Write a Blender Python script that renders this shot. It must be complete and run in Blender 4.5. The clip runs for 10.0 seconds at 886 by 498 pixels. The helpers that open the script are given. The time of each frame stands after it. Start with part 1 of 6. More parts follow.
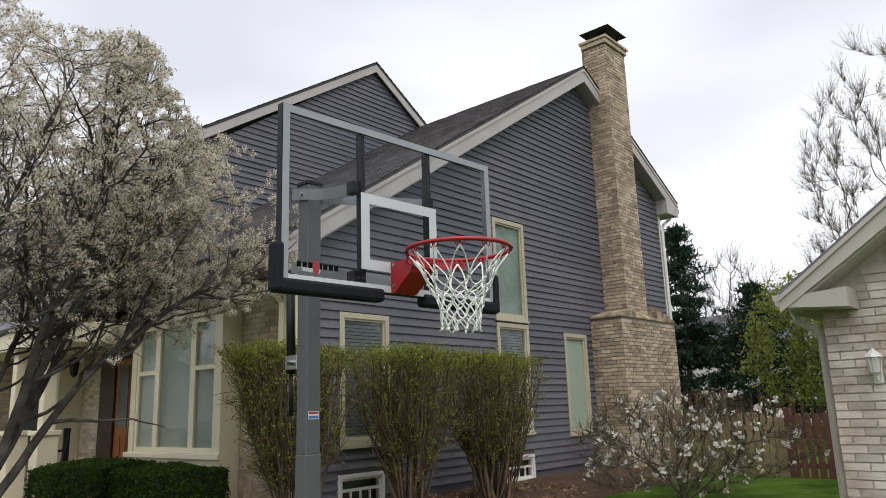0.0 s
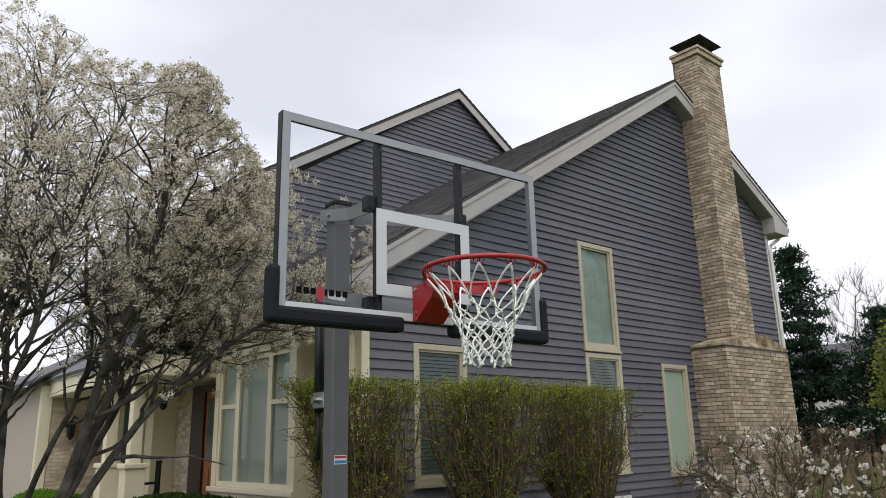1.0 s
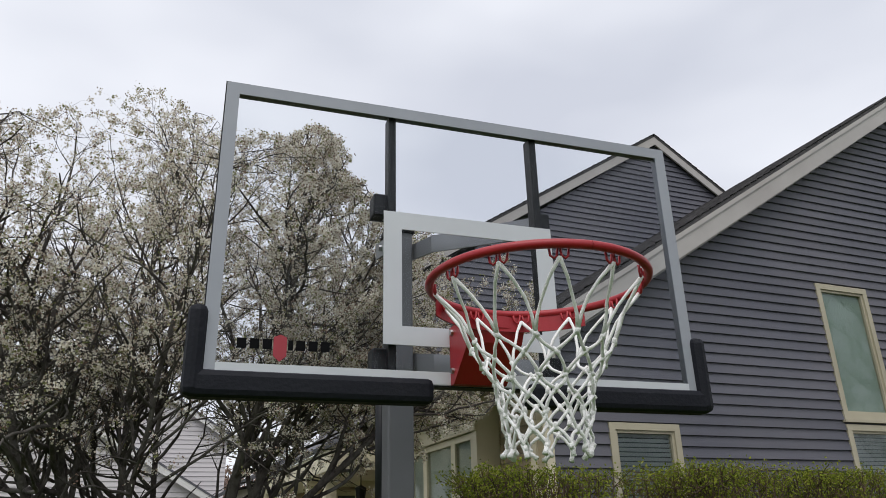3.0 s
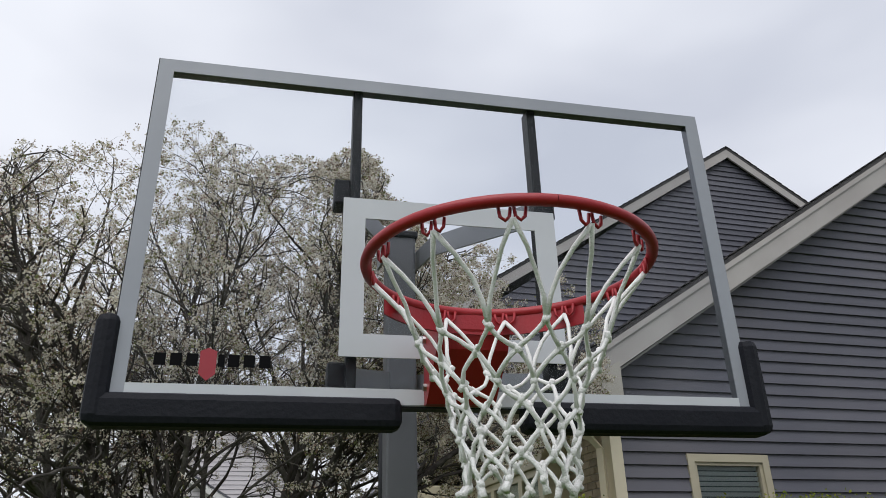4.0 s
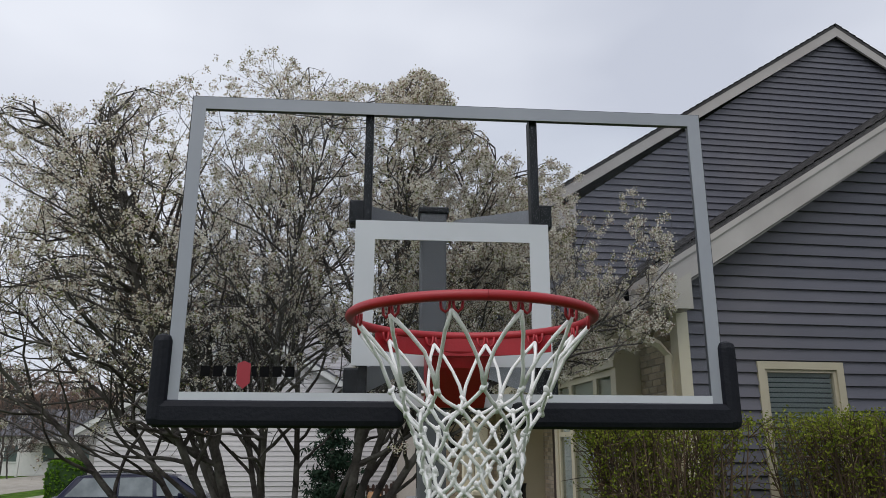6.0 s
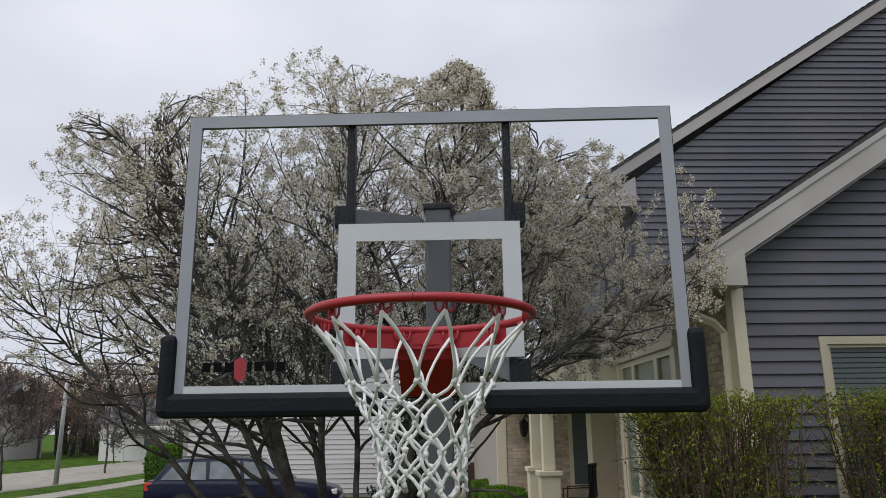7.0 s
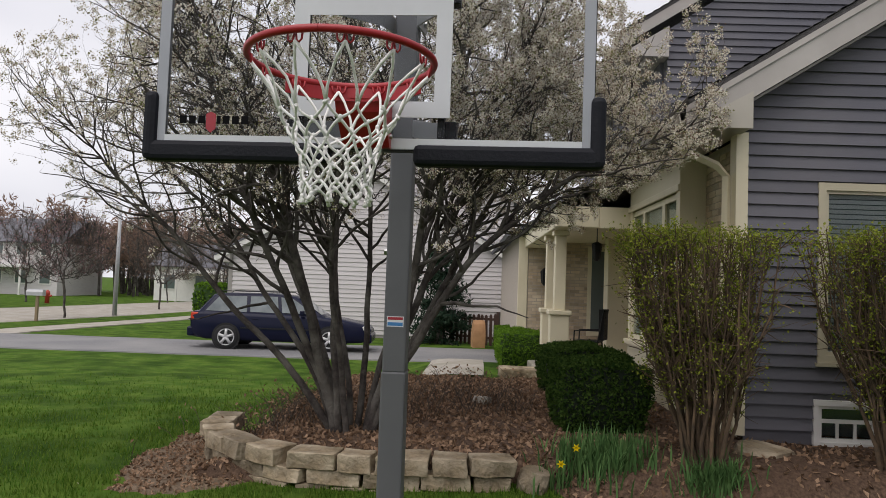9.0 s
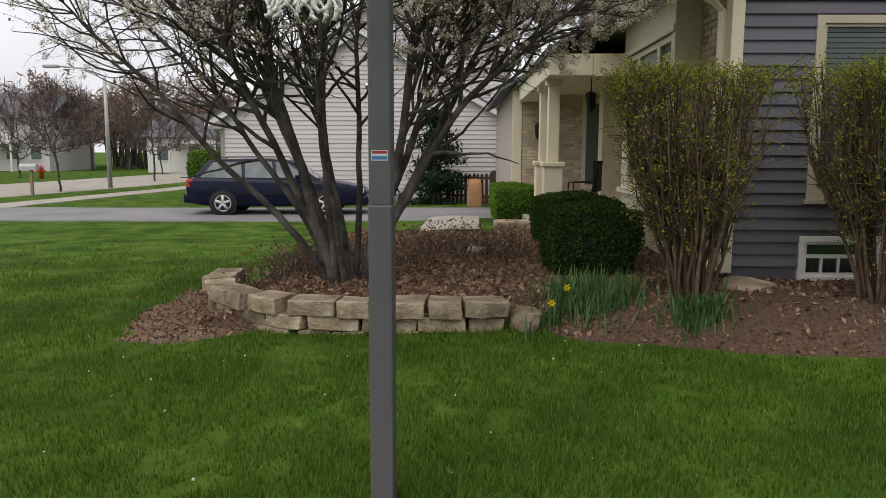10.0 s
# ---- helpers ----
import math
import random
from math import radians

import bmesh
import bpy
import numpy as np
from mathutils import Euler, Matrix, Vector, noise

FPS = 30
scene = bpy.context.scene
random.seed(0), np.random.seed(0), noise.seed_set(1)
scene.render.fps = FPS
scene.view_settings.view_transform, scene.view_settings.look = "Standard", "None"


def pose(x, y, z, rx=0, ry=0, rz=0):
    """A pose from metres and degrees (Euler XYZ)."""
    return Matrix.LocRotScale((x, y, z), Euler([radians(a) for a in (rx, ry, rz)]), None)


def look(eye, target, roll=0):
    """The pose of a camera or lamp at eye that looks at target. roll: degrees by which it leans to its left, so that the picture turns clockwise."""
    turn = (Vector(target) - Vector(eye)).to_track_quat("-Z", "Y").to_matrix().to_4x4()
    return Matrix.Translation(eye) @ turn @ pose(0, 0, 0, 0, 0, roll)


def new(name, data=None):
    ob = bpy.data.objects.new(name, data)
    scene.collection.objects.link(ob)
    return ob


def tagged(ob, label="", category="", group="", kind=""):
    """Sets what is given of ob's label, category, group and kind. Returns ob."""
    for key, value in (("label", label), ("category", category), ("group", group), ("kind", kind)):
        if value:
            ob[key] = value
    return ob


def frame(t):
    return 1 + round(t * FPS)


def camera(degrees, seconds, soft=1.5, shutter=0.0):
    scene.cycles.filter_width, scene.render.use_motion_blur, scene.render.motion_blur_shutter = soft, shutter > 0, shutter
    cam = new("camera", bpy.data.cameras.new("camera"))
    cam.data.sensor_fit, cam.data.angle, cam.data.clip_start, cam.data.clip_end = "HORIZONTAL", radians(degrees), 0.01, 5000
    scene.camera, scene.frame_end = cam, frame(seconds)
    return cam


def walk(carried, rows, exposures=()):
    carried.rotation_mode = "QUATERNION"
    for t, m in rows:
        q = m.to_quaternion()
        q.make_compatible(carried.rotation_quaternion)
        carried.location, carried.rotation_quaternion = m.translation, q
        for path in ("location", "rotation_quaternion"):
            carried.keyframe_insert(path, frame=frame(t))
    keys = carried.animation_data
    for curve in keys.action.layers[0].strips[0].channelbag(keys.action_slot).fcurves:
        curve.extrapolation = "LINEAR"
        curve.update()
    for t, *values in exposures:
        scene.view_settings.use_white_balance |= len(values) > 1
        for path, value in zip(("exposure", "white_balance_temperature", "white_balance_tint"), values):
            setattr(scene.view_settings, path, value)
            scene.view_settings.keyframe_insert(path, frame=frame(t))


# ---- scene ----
cam = camera(62.5, 10.0, soft=0.5)
PATH = [
    (0, (-0.373, -0.091, 1.721), (-1.654, 1.385, 2.144), -1.9),
    (0.5, (-0.337, 0.12, 1.689), (-1.73, 1.468, 2.181), -1.5),
    (1, (-0.45, 0.468, 1.772), (-1.912, 1.734, 2.283), -1.4),
    (1.5, (-0.634, 0.761, 1.809), (-2.132, 1.954, 2.387), -2.2),
    (2, (-0.758, 1.030, 1.832), (-2.290, 2.146, 2.472), -2.6),
    (2.5, (-0.912, 1.357, 1.868), (-2.568, 2.255, 2.54), -2.0),
    (4, (-1.387, 1.988, 1.935), (-3.136, 2.491, 2.764), -1.6),
    (4.5, (-1.368, 2.079, 1.953), (-3.176, 2.485, 2.705), -2.7),
    (5, (-1.305, 2.093, 2.052), (-3.165, 2.471, 2.682), -4.7),
    (5.5, (-1.158, 2.088, 2.152), (-3.048, 2.447, 2.699), -0.8),
    (7, (-0.89, 2.409, 2.181), (-2.832, 2.465, 2.658), -0.7),
    (7.5, (-0.798, 2.46, 2.102), (-2.768, 2.523, 2.443), -0.2),
    (8, (-0.712, 2.529, 2.014), (-2.695, 2.642, 2.249), 0.3),
    (8.5, (-0.65, 2.629, 1.933), (-2.642, 2.634, 2.112), 0.3),
    (9, (-0.607, 2.736, 1.841), (-2.604, 2.677, 1.949), 2.1),
    (9.5, (-0.569, 2.801, 1.745), (-2.567, 2.764, 1.675), -0.0),
    (10, (-0.585, 2.791, 1.713), (-2.568, 2.747, 1.451), 0.2),
]
walk(cam, [(t, look(eye, target, roll)) for t, eye, target, roll in PATH],
     exposures=[(0, 0.44, 6500, 11), (1.5, 0.36, 6450, 11), (2.5, 0.24, 6380, 11), (4, 0.12, 6280, 11), (5.5, 0.03, 6200, 11), (7.0, 0.0, 6250, 12), (8.5, 0.18, 6560, 14), (10, 0.27, 6700, 13)])

# ---- world and light: bright overcast sky, soft high sun behind cloud ----
world = bpy.data.worlds.new("overcast_sky")
scene.world = world
world.use_nodes = True
wn, wl = world.node_tree.nodes, world.node_tree.links
wn.clear()
w_out = wn.new("ShaderNodeOutputWorld")
w_bg = wn.new("ShaderNodeBackground")
w_sky = wn.new("ShaderNodeTexSky")
w_sky.sky_type = "NISHITA"
w_sky.sun_disc = False
w_sky.sun_elevation, w_sky.sun_rotation = radians(48), radians(120)
w_gain = wn.new("ShaderNodeMixRGB")
w_gain.blend_type, w_gain.inputs[0].default_value, w_gain.inputs[2].default_value = "MULTIPLY", 1.0, (0.1, 0.1, 0.1, 1)
w_tc, w_map = wn.new("ShaderNodeTexCoord"), wn.new("ShaderNodeMapping")
w_map.inputs["Scale"].default_value = (1.0, 1.0, 2.4)
w_noise = wn.new("ShaderNodeTexNoise")
w_noise.inputs["Scale"].default_value, w_noise.inputs["Detail"].default_value, w_noise.inputs["Roughness"].default_value = 1.9, 3.5, 0.42
w_ramp = wn.new("ShaderNodeValToRGB")
w_ramp.color_ramp.elements[0].position, w_ramp.color_ramp.elements[0].color = 0.34, (0.60, 0.62, 0.68, 1)
w_ramp.color_ramp.elements[1].position, w_ramp.color_ramp.elements[1].color = 0.66, (0.88, 0.89, 0.92, 1)
w_mix = wn.new("ShaderNodeMixRGB")
w_mix.inputs[0].default_value = 0.93
wl.new(w_sky.outputs[0], w_gain.inputs[1])
wl.new(w_tc.outputs["Generated"], w_map.inputs[0])
wl.new(w_map.outputs[0], w_noise.inputs["Vector"])
wl.new(w_noise.outputs["Fac"], w_ramp.inputs[0])
wl.new(w_gain.outputs[0], w_mix.inputs[1])
wl.new(w_ramp.outputs[0], w_mix.inputs[2])
wl.new(w_mix.outputs[0], w_bg.inputs[0])
w_bg.inputs[1].default_value = 1.0
wl.new(w_bg.outputs[0], w_out.inputs[0])

sun = new("sun", bpy.data.lights.new("sun", "SUN"))
sun.data.energy, sun.data.angle, sun.data.color = 1.5, radians(60), (1.0, 0.96, 0.9)
sun.matrix_world = look((0, 0, 30), (-14, 10, 0))


# ---- materials ----
def mat(name, col, rough=0.7, col2=None, scale=8.0, detail=6.0, bump=0.0, bscale=None, metal=0.0, spec=0.5, vary=0.0,
        stain=None, sscale=0.7, island=False, stretch=None):
    """A surface: two colours mixed by fine noise, wide stains, relief, and a shift from piece to piece."""
    m = bpy.data.materials.new(name)
    m.use_nodes = True
    n, l = m.node_tree.nodes, m.node_tree.links
    b = n["Principled BSDF"]
    b.inputs["Roughness"].default_value, b.inputs["Metallic"].default_value = rough, metal
    b.inputs["Specular IOR Level"].default_value = spec
    tc = n.new("ShaderNodeTexCoord")
    vec = tc.outputs["Object"]
    if stretch:
        mp = n.new("ShaderNodeMapping")
        mp.inputs["Scale"].default_value = stretch
        l.new(vec, mp.inputs[0])
        vec = mp.outputs[0]
    nz = n.new("ShaderNodeTexNoise")
    nz.inputs["Scale"].default_value, nz.inputs["Detail"].default_value = scale, detail
    l.new(vec, nz.inputs["Vector"])
    rp = n.new("ShaderNodeValToRGB")
    rp.color_ramp.elements[0].position, rp.color_ramp.elements[1].position = 0.3, 0.7
    rp.color_ramp.elements[0].color, rp.color_ramp.elements[1].color = (*col, 1), (*(col2 or [c * 0.8 for c in col]), 1)
    l.new(nz.outputs["Fac"], rp.inputs[0])
    out = rp.outputs[0]
    if stain:
        nz2 = n.new("ShaderNodeTexNoise")
        nz2.inputs["Scale"].default_value, nz2.inputs["Detail"].default_value = sscale, 4.0
        l.new(tc.outputs["Object"], nz2.inputs["Vector"])
        r2 = n.new("ShaderNodeValToRGB")
        r2.color_ramp.elements[0].position, r2.color_ramp.elements[1].position = 0.42, 0.68
        l.new(nz2.outputs["Fac"], r2.inputs[0])
        mx = n.new("ShaderNodeMixRGB")
        mx.inputs[2].default_value = (*stain, 1)
        l.new(r2.outputs[0], mx.inputs[0])
        l.new(out, mx.inputs[1])
        out = mx.outputs[0]
    if vary:
        src = n.new("ShaderNodeNewGeometry").outputs["Random Per Island"] if island else n.new("ShaderNodeObjectInfo").outputs["Random"]
        mr = n.new("ShaderNodeMapRange")
        mr.inputs[3].default_value, mr.inputs[4].default_value = 1 - vary, 1 + vary
        l.new(src, mr.inputs[0])
        hs = n.new("ShaderNodeHueSaturation")
        l.new(mr.outputs[0], hs.inputs["Value"])
        l.new(out, hs.inputs["Color"])
        out = hs.outputs[0]
    l.new(out, b.inputs["Base Color"])
    if bump:
        nb = n.new("ShaderNodeTexNoise")
        nb.inputs["Scale"].default_value, nb.inputs["Detail"].default_value = bscale or scale * 4, 5.0
        l.new(vec, nb.inputs["Vector"])
        bp = n.new("ShaderNodeBump")
        bp.inputs["Strength"].default_value, bp.inputs["Distance"].default_value = bump, 0.02
        l.new(nb.outputs["Fac"], bp.inputs["Height"])
        l.new(bp.outputs[0], b.inputs["Normal"])
    return m


def glass_mat(name, tint, gloss):
    """Clear sheet: straight-through light, with a gloss that grows towards grazing angles."""
    m = bpy.data.materials.new(name)
    m.use_nodes = True
    n, l = m.node_tree.nodes, m.node_tree.links
    n.clear()
    o, tr, gl, mx, lw, pw, ma = (n.new("ShaderNode" + k) for k in ("OutputMaterial", "BsdfTransparent", "BsdfGlossy", "MixShader", "LayerWeight", "Math", "Math"))
    tr.inputs[0].default_value = (*tint, 1)
    gl.inputs["Roughness"].default_value = 0.02
    lw.inputs["Blend"].default_value = 0.5
    pw.operation, pw.inputs[1].default_value = "POWER", 4.5
    ma.operation, ma.inputs[1].default_value, ma.inputs[2].default_value = "MULTIPLY_ADD", 0.6, gloss
    l.new(lw.outputs["Facing"], pw.inputs[0])
    l.new(pw.outputs[0], ma.inputs[0])
    l.new(ma.outputs[0], mx.inputs[0])
    l.new(tr.outputs[0], mx.inputs[1])
    l.new(gl.outputs[0], mx.inputs[2])
    l.new(mx.outputs[0], o.inputs[0])
    return m


def leaf_mat(name, col, col2, rough=0.6, vary=0.35, through_light=0.35):
    """Thin petals or leaves: each island its own shade between two colours, some light passing through."""
    m = bpy.data.materials.new(name)
    m.use_nodes = True
    n, l = m.node_tree.nodes, m.node_tree.links
    n.clear()
    o, df, tl, mx = (n.new("ShaderNode" + k) for k in ("OutputMaterial", "BsdfDiffuse", "BsdfTranslucent", "MixShader"))
    gm, rp = n.new("ShaderNodeNewGeometry"), n.new("ShaderNodeValToRGB")
    rp.color_ramp.elements[0].color, rp.color_ramp.elements[1].color = (*col, 1), (*col2, 1)
    l.new(gm.outputs["Random Per Island"], rp.inputs[0])
    l.new(rp.outputs[0], df.inputs[0])
    l.new(rp.outputs[0], tl.inputs[0])
    mx.inputs[0].default_value = through_light
    l.new(df.outputs[0], mx.inputs[1])
    l.new(tl.outputs[0], mx.inputs[2])
    l.new(mx.outputs[0], o.inputs[0])
    return m


M = {
    "siding": mat("siding_paint", (0.098, 0.099, 0.122), 0.55, (0.084, 0.085, 0.105), 3, bump=0.12, bscale=60, vary=0.10, stretch=(1, 0.25, 6), stain=(0.118, 0.115, 0.132), sscale=0.6),
    "white_siding": mat("white_vinyl", (0.62, 0.59, 0.59), 0.5, (0.55, 0.52, 0.52), 2, vary=0.05, stretch=(1, 0.3, 5)),
    "trim": mat("beige_trim_paint", (0.50, 0.47, 0.42), 0.5, (0.44, 0.41, 0.36), 2.5, bump=0.05, bscale=40, stain=(0.42, 0.39, 0.33)),
    "cream": mat("cream_paint", (0.78, 0.715, 0.54), 0.5, (0.71, 0.65, 0.48), 2.5, bump=0.06, bscale=40, stain=(0.68, 0.615, 0.45)),
    "tan": mat("tan_window_paint", (0.50, 0.455, 0.335), 0.5, (0.44, 0.40, 0.29), 3, bump=0.05, bscale=40, stain=(0.40, 0.36, 0.26)),
    "fascia": mat("fascia_paint", (0.46, 0.435, 0.41), 0.5, (0.41, 0.385, 0.36), 2.5, bump=0.05, bscale=50, stain=(0.38, 0.35, 0.33), sscale=1.2),
    "soffit": mat("soffit_paint_and_gap_shade", (0.33, 0.31, 0.29), 0.6, (0.28, 0.265, 0.25), 3),
    "white": mat("white_paint", (0.74, 0.73, 0.70), 0.45, (0.68, 0.67, 0.64), 4, bump=0.04),
    "roof": mat("asphalt_shingles", (0.045, 0.043, 0.045), 0.95, (0.085, 0.08, 0.08), 14, bump=0.6, bscale=120, vary=0.3),
    "roof_grey": mat("grey_shingles", (0.16, 0.16, 0.18), 0.95, (0.11, 0.11, 0.125), 12, bump=0.6, bscale=90, vary=0.2),
    "brick": mat("buff_brick", (0.43, 0.34, 0.245), 0.9, (0.28, 0.22, 0.16), 9, bump=0.4, bscale=70, vary=0.34, stain=(0.47, 0.39, 0.29), sscale=1.6),
    "brick_isl": mat("buff_brick_far", (0.43, 0.34, 0.245), 0.9, (0.28, 0.22, 0.16), 9, bump=0.4, bscale=70, vary=0.34, island=True, stain=(0.47, 0.39, 0.29), sscale=1.6),
    "pale_brick": mat("pale_brick", (0.54, 0.45, 0.385), 0.9, (0.35, 0.27, 0.225), 7, bump=0.4, bscale=60, vary=0.22, stain=(0.68, 0.62, 0.57), sscale=2.0),
    "mortar": mat("mortar", (0.50, 0.44, 0.38), 0.95, (0.40, 0.35, 0.30), 20, bump=0.3, bscale=90),
    "dark_mortar": mat("brick_joint", (0.24, 0.20, 0.155), 0.95, (0.18, 0.15, 0.115), 20, bump=0.3, bscale=90),
    "concrete": mat("concrete", (0.40, 0.37, 0.32), 0.9, (0.32, 0.29, 0.25), 8, bump=0.3, bscale=80, stain=(0.27, 0.25, 0.2), sscale=1.5),
    "grass": mat("lawn", (0.048, 0.110, 0.012), 0.95, (0.108, 0.170, 0.028), 4, bump=0.9, bscale=90, stain=(0.030, 0.066, 0.009), sscale=1.3, spec=0.05),
    "mulch": mat("bark_mulch", (0.165, 0.108, 0.075), 0.97, (0.052, 0.034, 0.025), 34, bump=1.0, bscale=60, stain=(0.075, 0.048, 0.034), sscale=0.9, spec=0.1),
    "soil": mat("bare_soil", (0.24, 0.18, 0.125), 0.97, (0.11, 0.08, 0.055), 26, bump=0.9, bscale=60, stain=(0.15, 0.11, 0.08), sscale=2.0, spec=0.1),
    "asphalt": mat("asphalt", (0.20, 0.20, 0.205), 0.9, (0.15, 0.15, 0.155), 40, bump=0.4, bscale=200, stain=(0.25, 0.245, 0.24), sscale=0.4),
    "glass_win": mat("window_glass_and_unlit_room", (0.10, 0.13, 0.13), 0.03, (0.12, 0.15, 0.15), 1.2, spec=0.8),
    "shade": mat("pale_green_shade", (0.30, 0.38, 0.30), 0.35, (0.34, 0.42, 0.34), 2, spec=0.5),
    "bay_blind": mat("pale_bay_blind", (0.70, 0.74, 0.66), 0.5, (0.62, 0.66, 0.58), 3),
    "blind": mat("blind_slats", (0.62, 0.65, 0.65), 0.5, (0.55, 0.58, 0.58), 3),
    "pole": mat("grey_powder_coat", (0.105, 0.107, 0.115), 0.45, (0.088, 0.09, 0.098), 5, bump=0.05, bscale=300, stain=(0.12, 0.12, 0.125)),
    "black": mat("black_steel", (0.010, 0.011, 0.013), 0.45, (0.016, 0.017, 0.019), 8, bump=0.05, bscale=200, spec=0.25),
    "pad": mat("black_foam_pad", (0.008, 0.009, 0.014), 0.6, (0.012, 0.013, 0.018), 10, bump=0.15, bscale=90, spec=0.18),
    "red": mat("red_powder_coat", (0.38, 0.012, 0.02), 0.4, (0.31, 0.010, 0.017), 9, bump=0.06, bscale=200),
    "rope": mat("white_net_cord", (0.88, 0.88, 0.86), 0.85, (0.80, 0.79, 0.77), 40, bump=0.35, bscale=350, spec=0.2),
    "border": mat("brushed_border", (0.33, 0.345, 0.38), 0.36, (0.29, 0.305, 0.34), 6, metal=0.1),
    "board_line": mat("white_screen_print", (0.58, 0.60, 0.63), 0.35, (0.53, 0.55, 0.58), 6),
    "alu": mat("grey_aluminium_edge", (0.20, 0.21, 0.23), 0.35, (0.16, 0.17, 0.19), 10, metal=0.6),
    "steel": mat("zinc_bolt", (0.5, 0.5, 0.5), 0.35, metal=1.0),
    "logo_black": mat("black_print", (0.006, 0.006, 0.007), 0.6, spec=0.05),
    "logo_red": mat("red_print", (0.38, 0.025, 0.04), 0.4),
    "logo_white": mat("white_print", (0.75, 0.76, 0.78), 0.4),
    "logo_blue": mat("blue_print", (0.05, 0.22, 0.5), 0.4),
    "bark": mat("grey_bark", (0.066, 0.054, 0.048), 0.95, (0.024, 0.019, 0.018), 22, bump=0.8, bscale=50, stain=(0.13, 0.12, 0.105), sscale=5),
    "twig": mat("twig_bark", (0.10, 0.075, 0.055), 0.9, (0.06, 0.045, 0.034), 15, bump=0.3),
    "bush_stem": mat("bush_stem", (0.15, 0.098, 0.058), 0.9, (0.05, 0.034, 0.023), 10, bump=0.3, vary=0.3, island=True),
    "stone": mat("lannon_stone", (0.31, 0.245, 0.16), 0.92, (0.10, 0.078, 0.052), 11, bump=1.0, bscale=26, vary=0.36, stain=(0.44, 0.37, 0.27), sscale=5, spec=0.2),
    "car": mat("dark_blue_car_paint", (0.008, 0.010, 0.028), 0.22, (0.010, 0.012, 0.032), 2, spec=0.16),
    "car_glass": mat("car_glass", (0.10, 0.12, 0.125), 0.04, (0.24, 0.27, 0.28), 2.5, spec=0.9),
    "rubber": mat("tyre_rubber", (0.012, 0.012, 0.013), 0.8),
    "wheel": mat("alloy_wheel", (0.62, 0.62, 0.63), 0.35, metal=0.15),
    "lamp_red": mat("red_tail_lamp", (0.6, 0.05, 0.02), 0.2),
    "lamp_clear": mat("clear_lamp", (0.7, 0.68, 0.64), 0.15),
    "wood_fence": mat("weathered_cedar", (0.36, 0.27, 0.165), 0.85, (0.27, 0.2, 0.12), 4, bump=0.4, bscale=30, vary=0.18, stretch=(5, 5, 0.6)),
    "red_fence": mat("red_stained_cedar", (0.155, 0.068, 0.045), 0.85, (0.10, 0.042, 0.03), 4, bump=0.4, bscale=30, vary=0.2, stretch=(5, 5, 0.6)),
    "door": mat("orange_oak_door", (0.42, 0.15, 0.04), 0.4, (0.33, 0.11, 0.03), 4, bump=0.1, stretch=(6, 6, 0.7)),
    "dark_wood": mat("dark_stained_wood", (0.06, 0.028, 0.018), 0.5, (0.04, 0.02, 0.013), 5),
    "paper": mat("brown_paper_bag", (0.50, 0.28, 0.14), 0.8, (0.40, 0.22, 0.11), 6, bump=0.3),
    "arm": mat("lift_arm_grey", (0.27, 0.275, 0.29), 0.35, (0.22, 0.225, 0.24), 6, metal=0.3),
    "galv": mat("galvanised_pole", (0.42, 0.43, 0.44), 0.5, (0.36, 0.37, 0.38), 5, metal=0.3),
    "hydrant": mat("red_hydrant_paint", (0.45, 0.05, 0.03), 0.5),
}
BOARD_GLASS = glass_mat("backboard_glass", (0.94, 0.95, 0.96), 0.006)
LEAF = {
    "blossom": leaf_mat("pear_blossom", (0.90, 0.87, 0.79), (0.62, 0.55, 0.44), through_light=0.5),
    "new_leaf": leaf_mat("fresh_leaf", (0.17, 0.19, 0.07), (0.33, 0.32, 0.17), through_light=0.4),
    "bud": leaf_mat("rosy_bud", (0.34, 0.24, 0.19), (0.20, 0.13, 0.10)),
    "bush_leaf": leaf_mat("bush_leaf", (0.10, 0.145, 0.02), (0.34, 0.37, 0.06)),
    "yew": leaf_mat("yew_needles", (0.018, 0.042, 0.011), (0.065, 0.11, 0.024), through_light=0.15),
    "box": leaf_mat("box_leaf", (0.08, 0.17, 0.02), (0.15, 0.27, 0.03), through_light=0.2),
    "pine": leaf_mat("pine_needles", (0.014, 0.030, 0.020), (0.042, 0.066, 0.044), through_light=0.1),
    "willow": leaf_mat("spring_leaf", (0.16, 0.20, 0.045), (0.30, 0.32, 0.09)),
    "daff": leaf_mat("daffodil_leaf", (0.06, 0.13, 0.045), (0.12, 0.21, 0.075), through_light=0.2),
    "yellow": leaf_mat("daffodil_petal", (0.90, 0.76, 0.03), (0.88, 0.68, 0.02)),
    "blade": leaf_mat("grass_blade", (0.042, 0.110, 0.011), (0.150, 0.222, 0.04), through_light=0.35),
    "magnolia": leaf_mat("magnolia_petal", (0.85, 0.83, 0.78), (0.8, 0.74, 0.68)),
    "purple": leaf_mat("plum_leaf", (0.36, 0.22, 0.23), (0.24, 0.14, 0.14)),
    "dry": leaf_mat("dry_leaf", (0.36, 0.24, 0.16), (0.13, 0.08, 0.05), through_light=0.1),
}


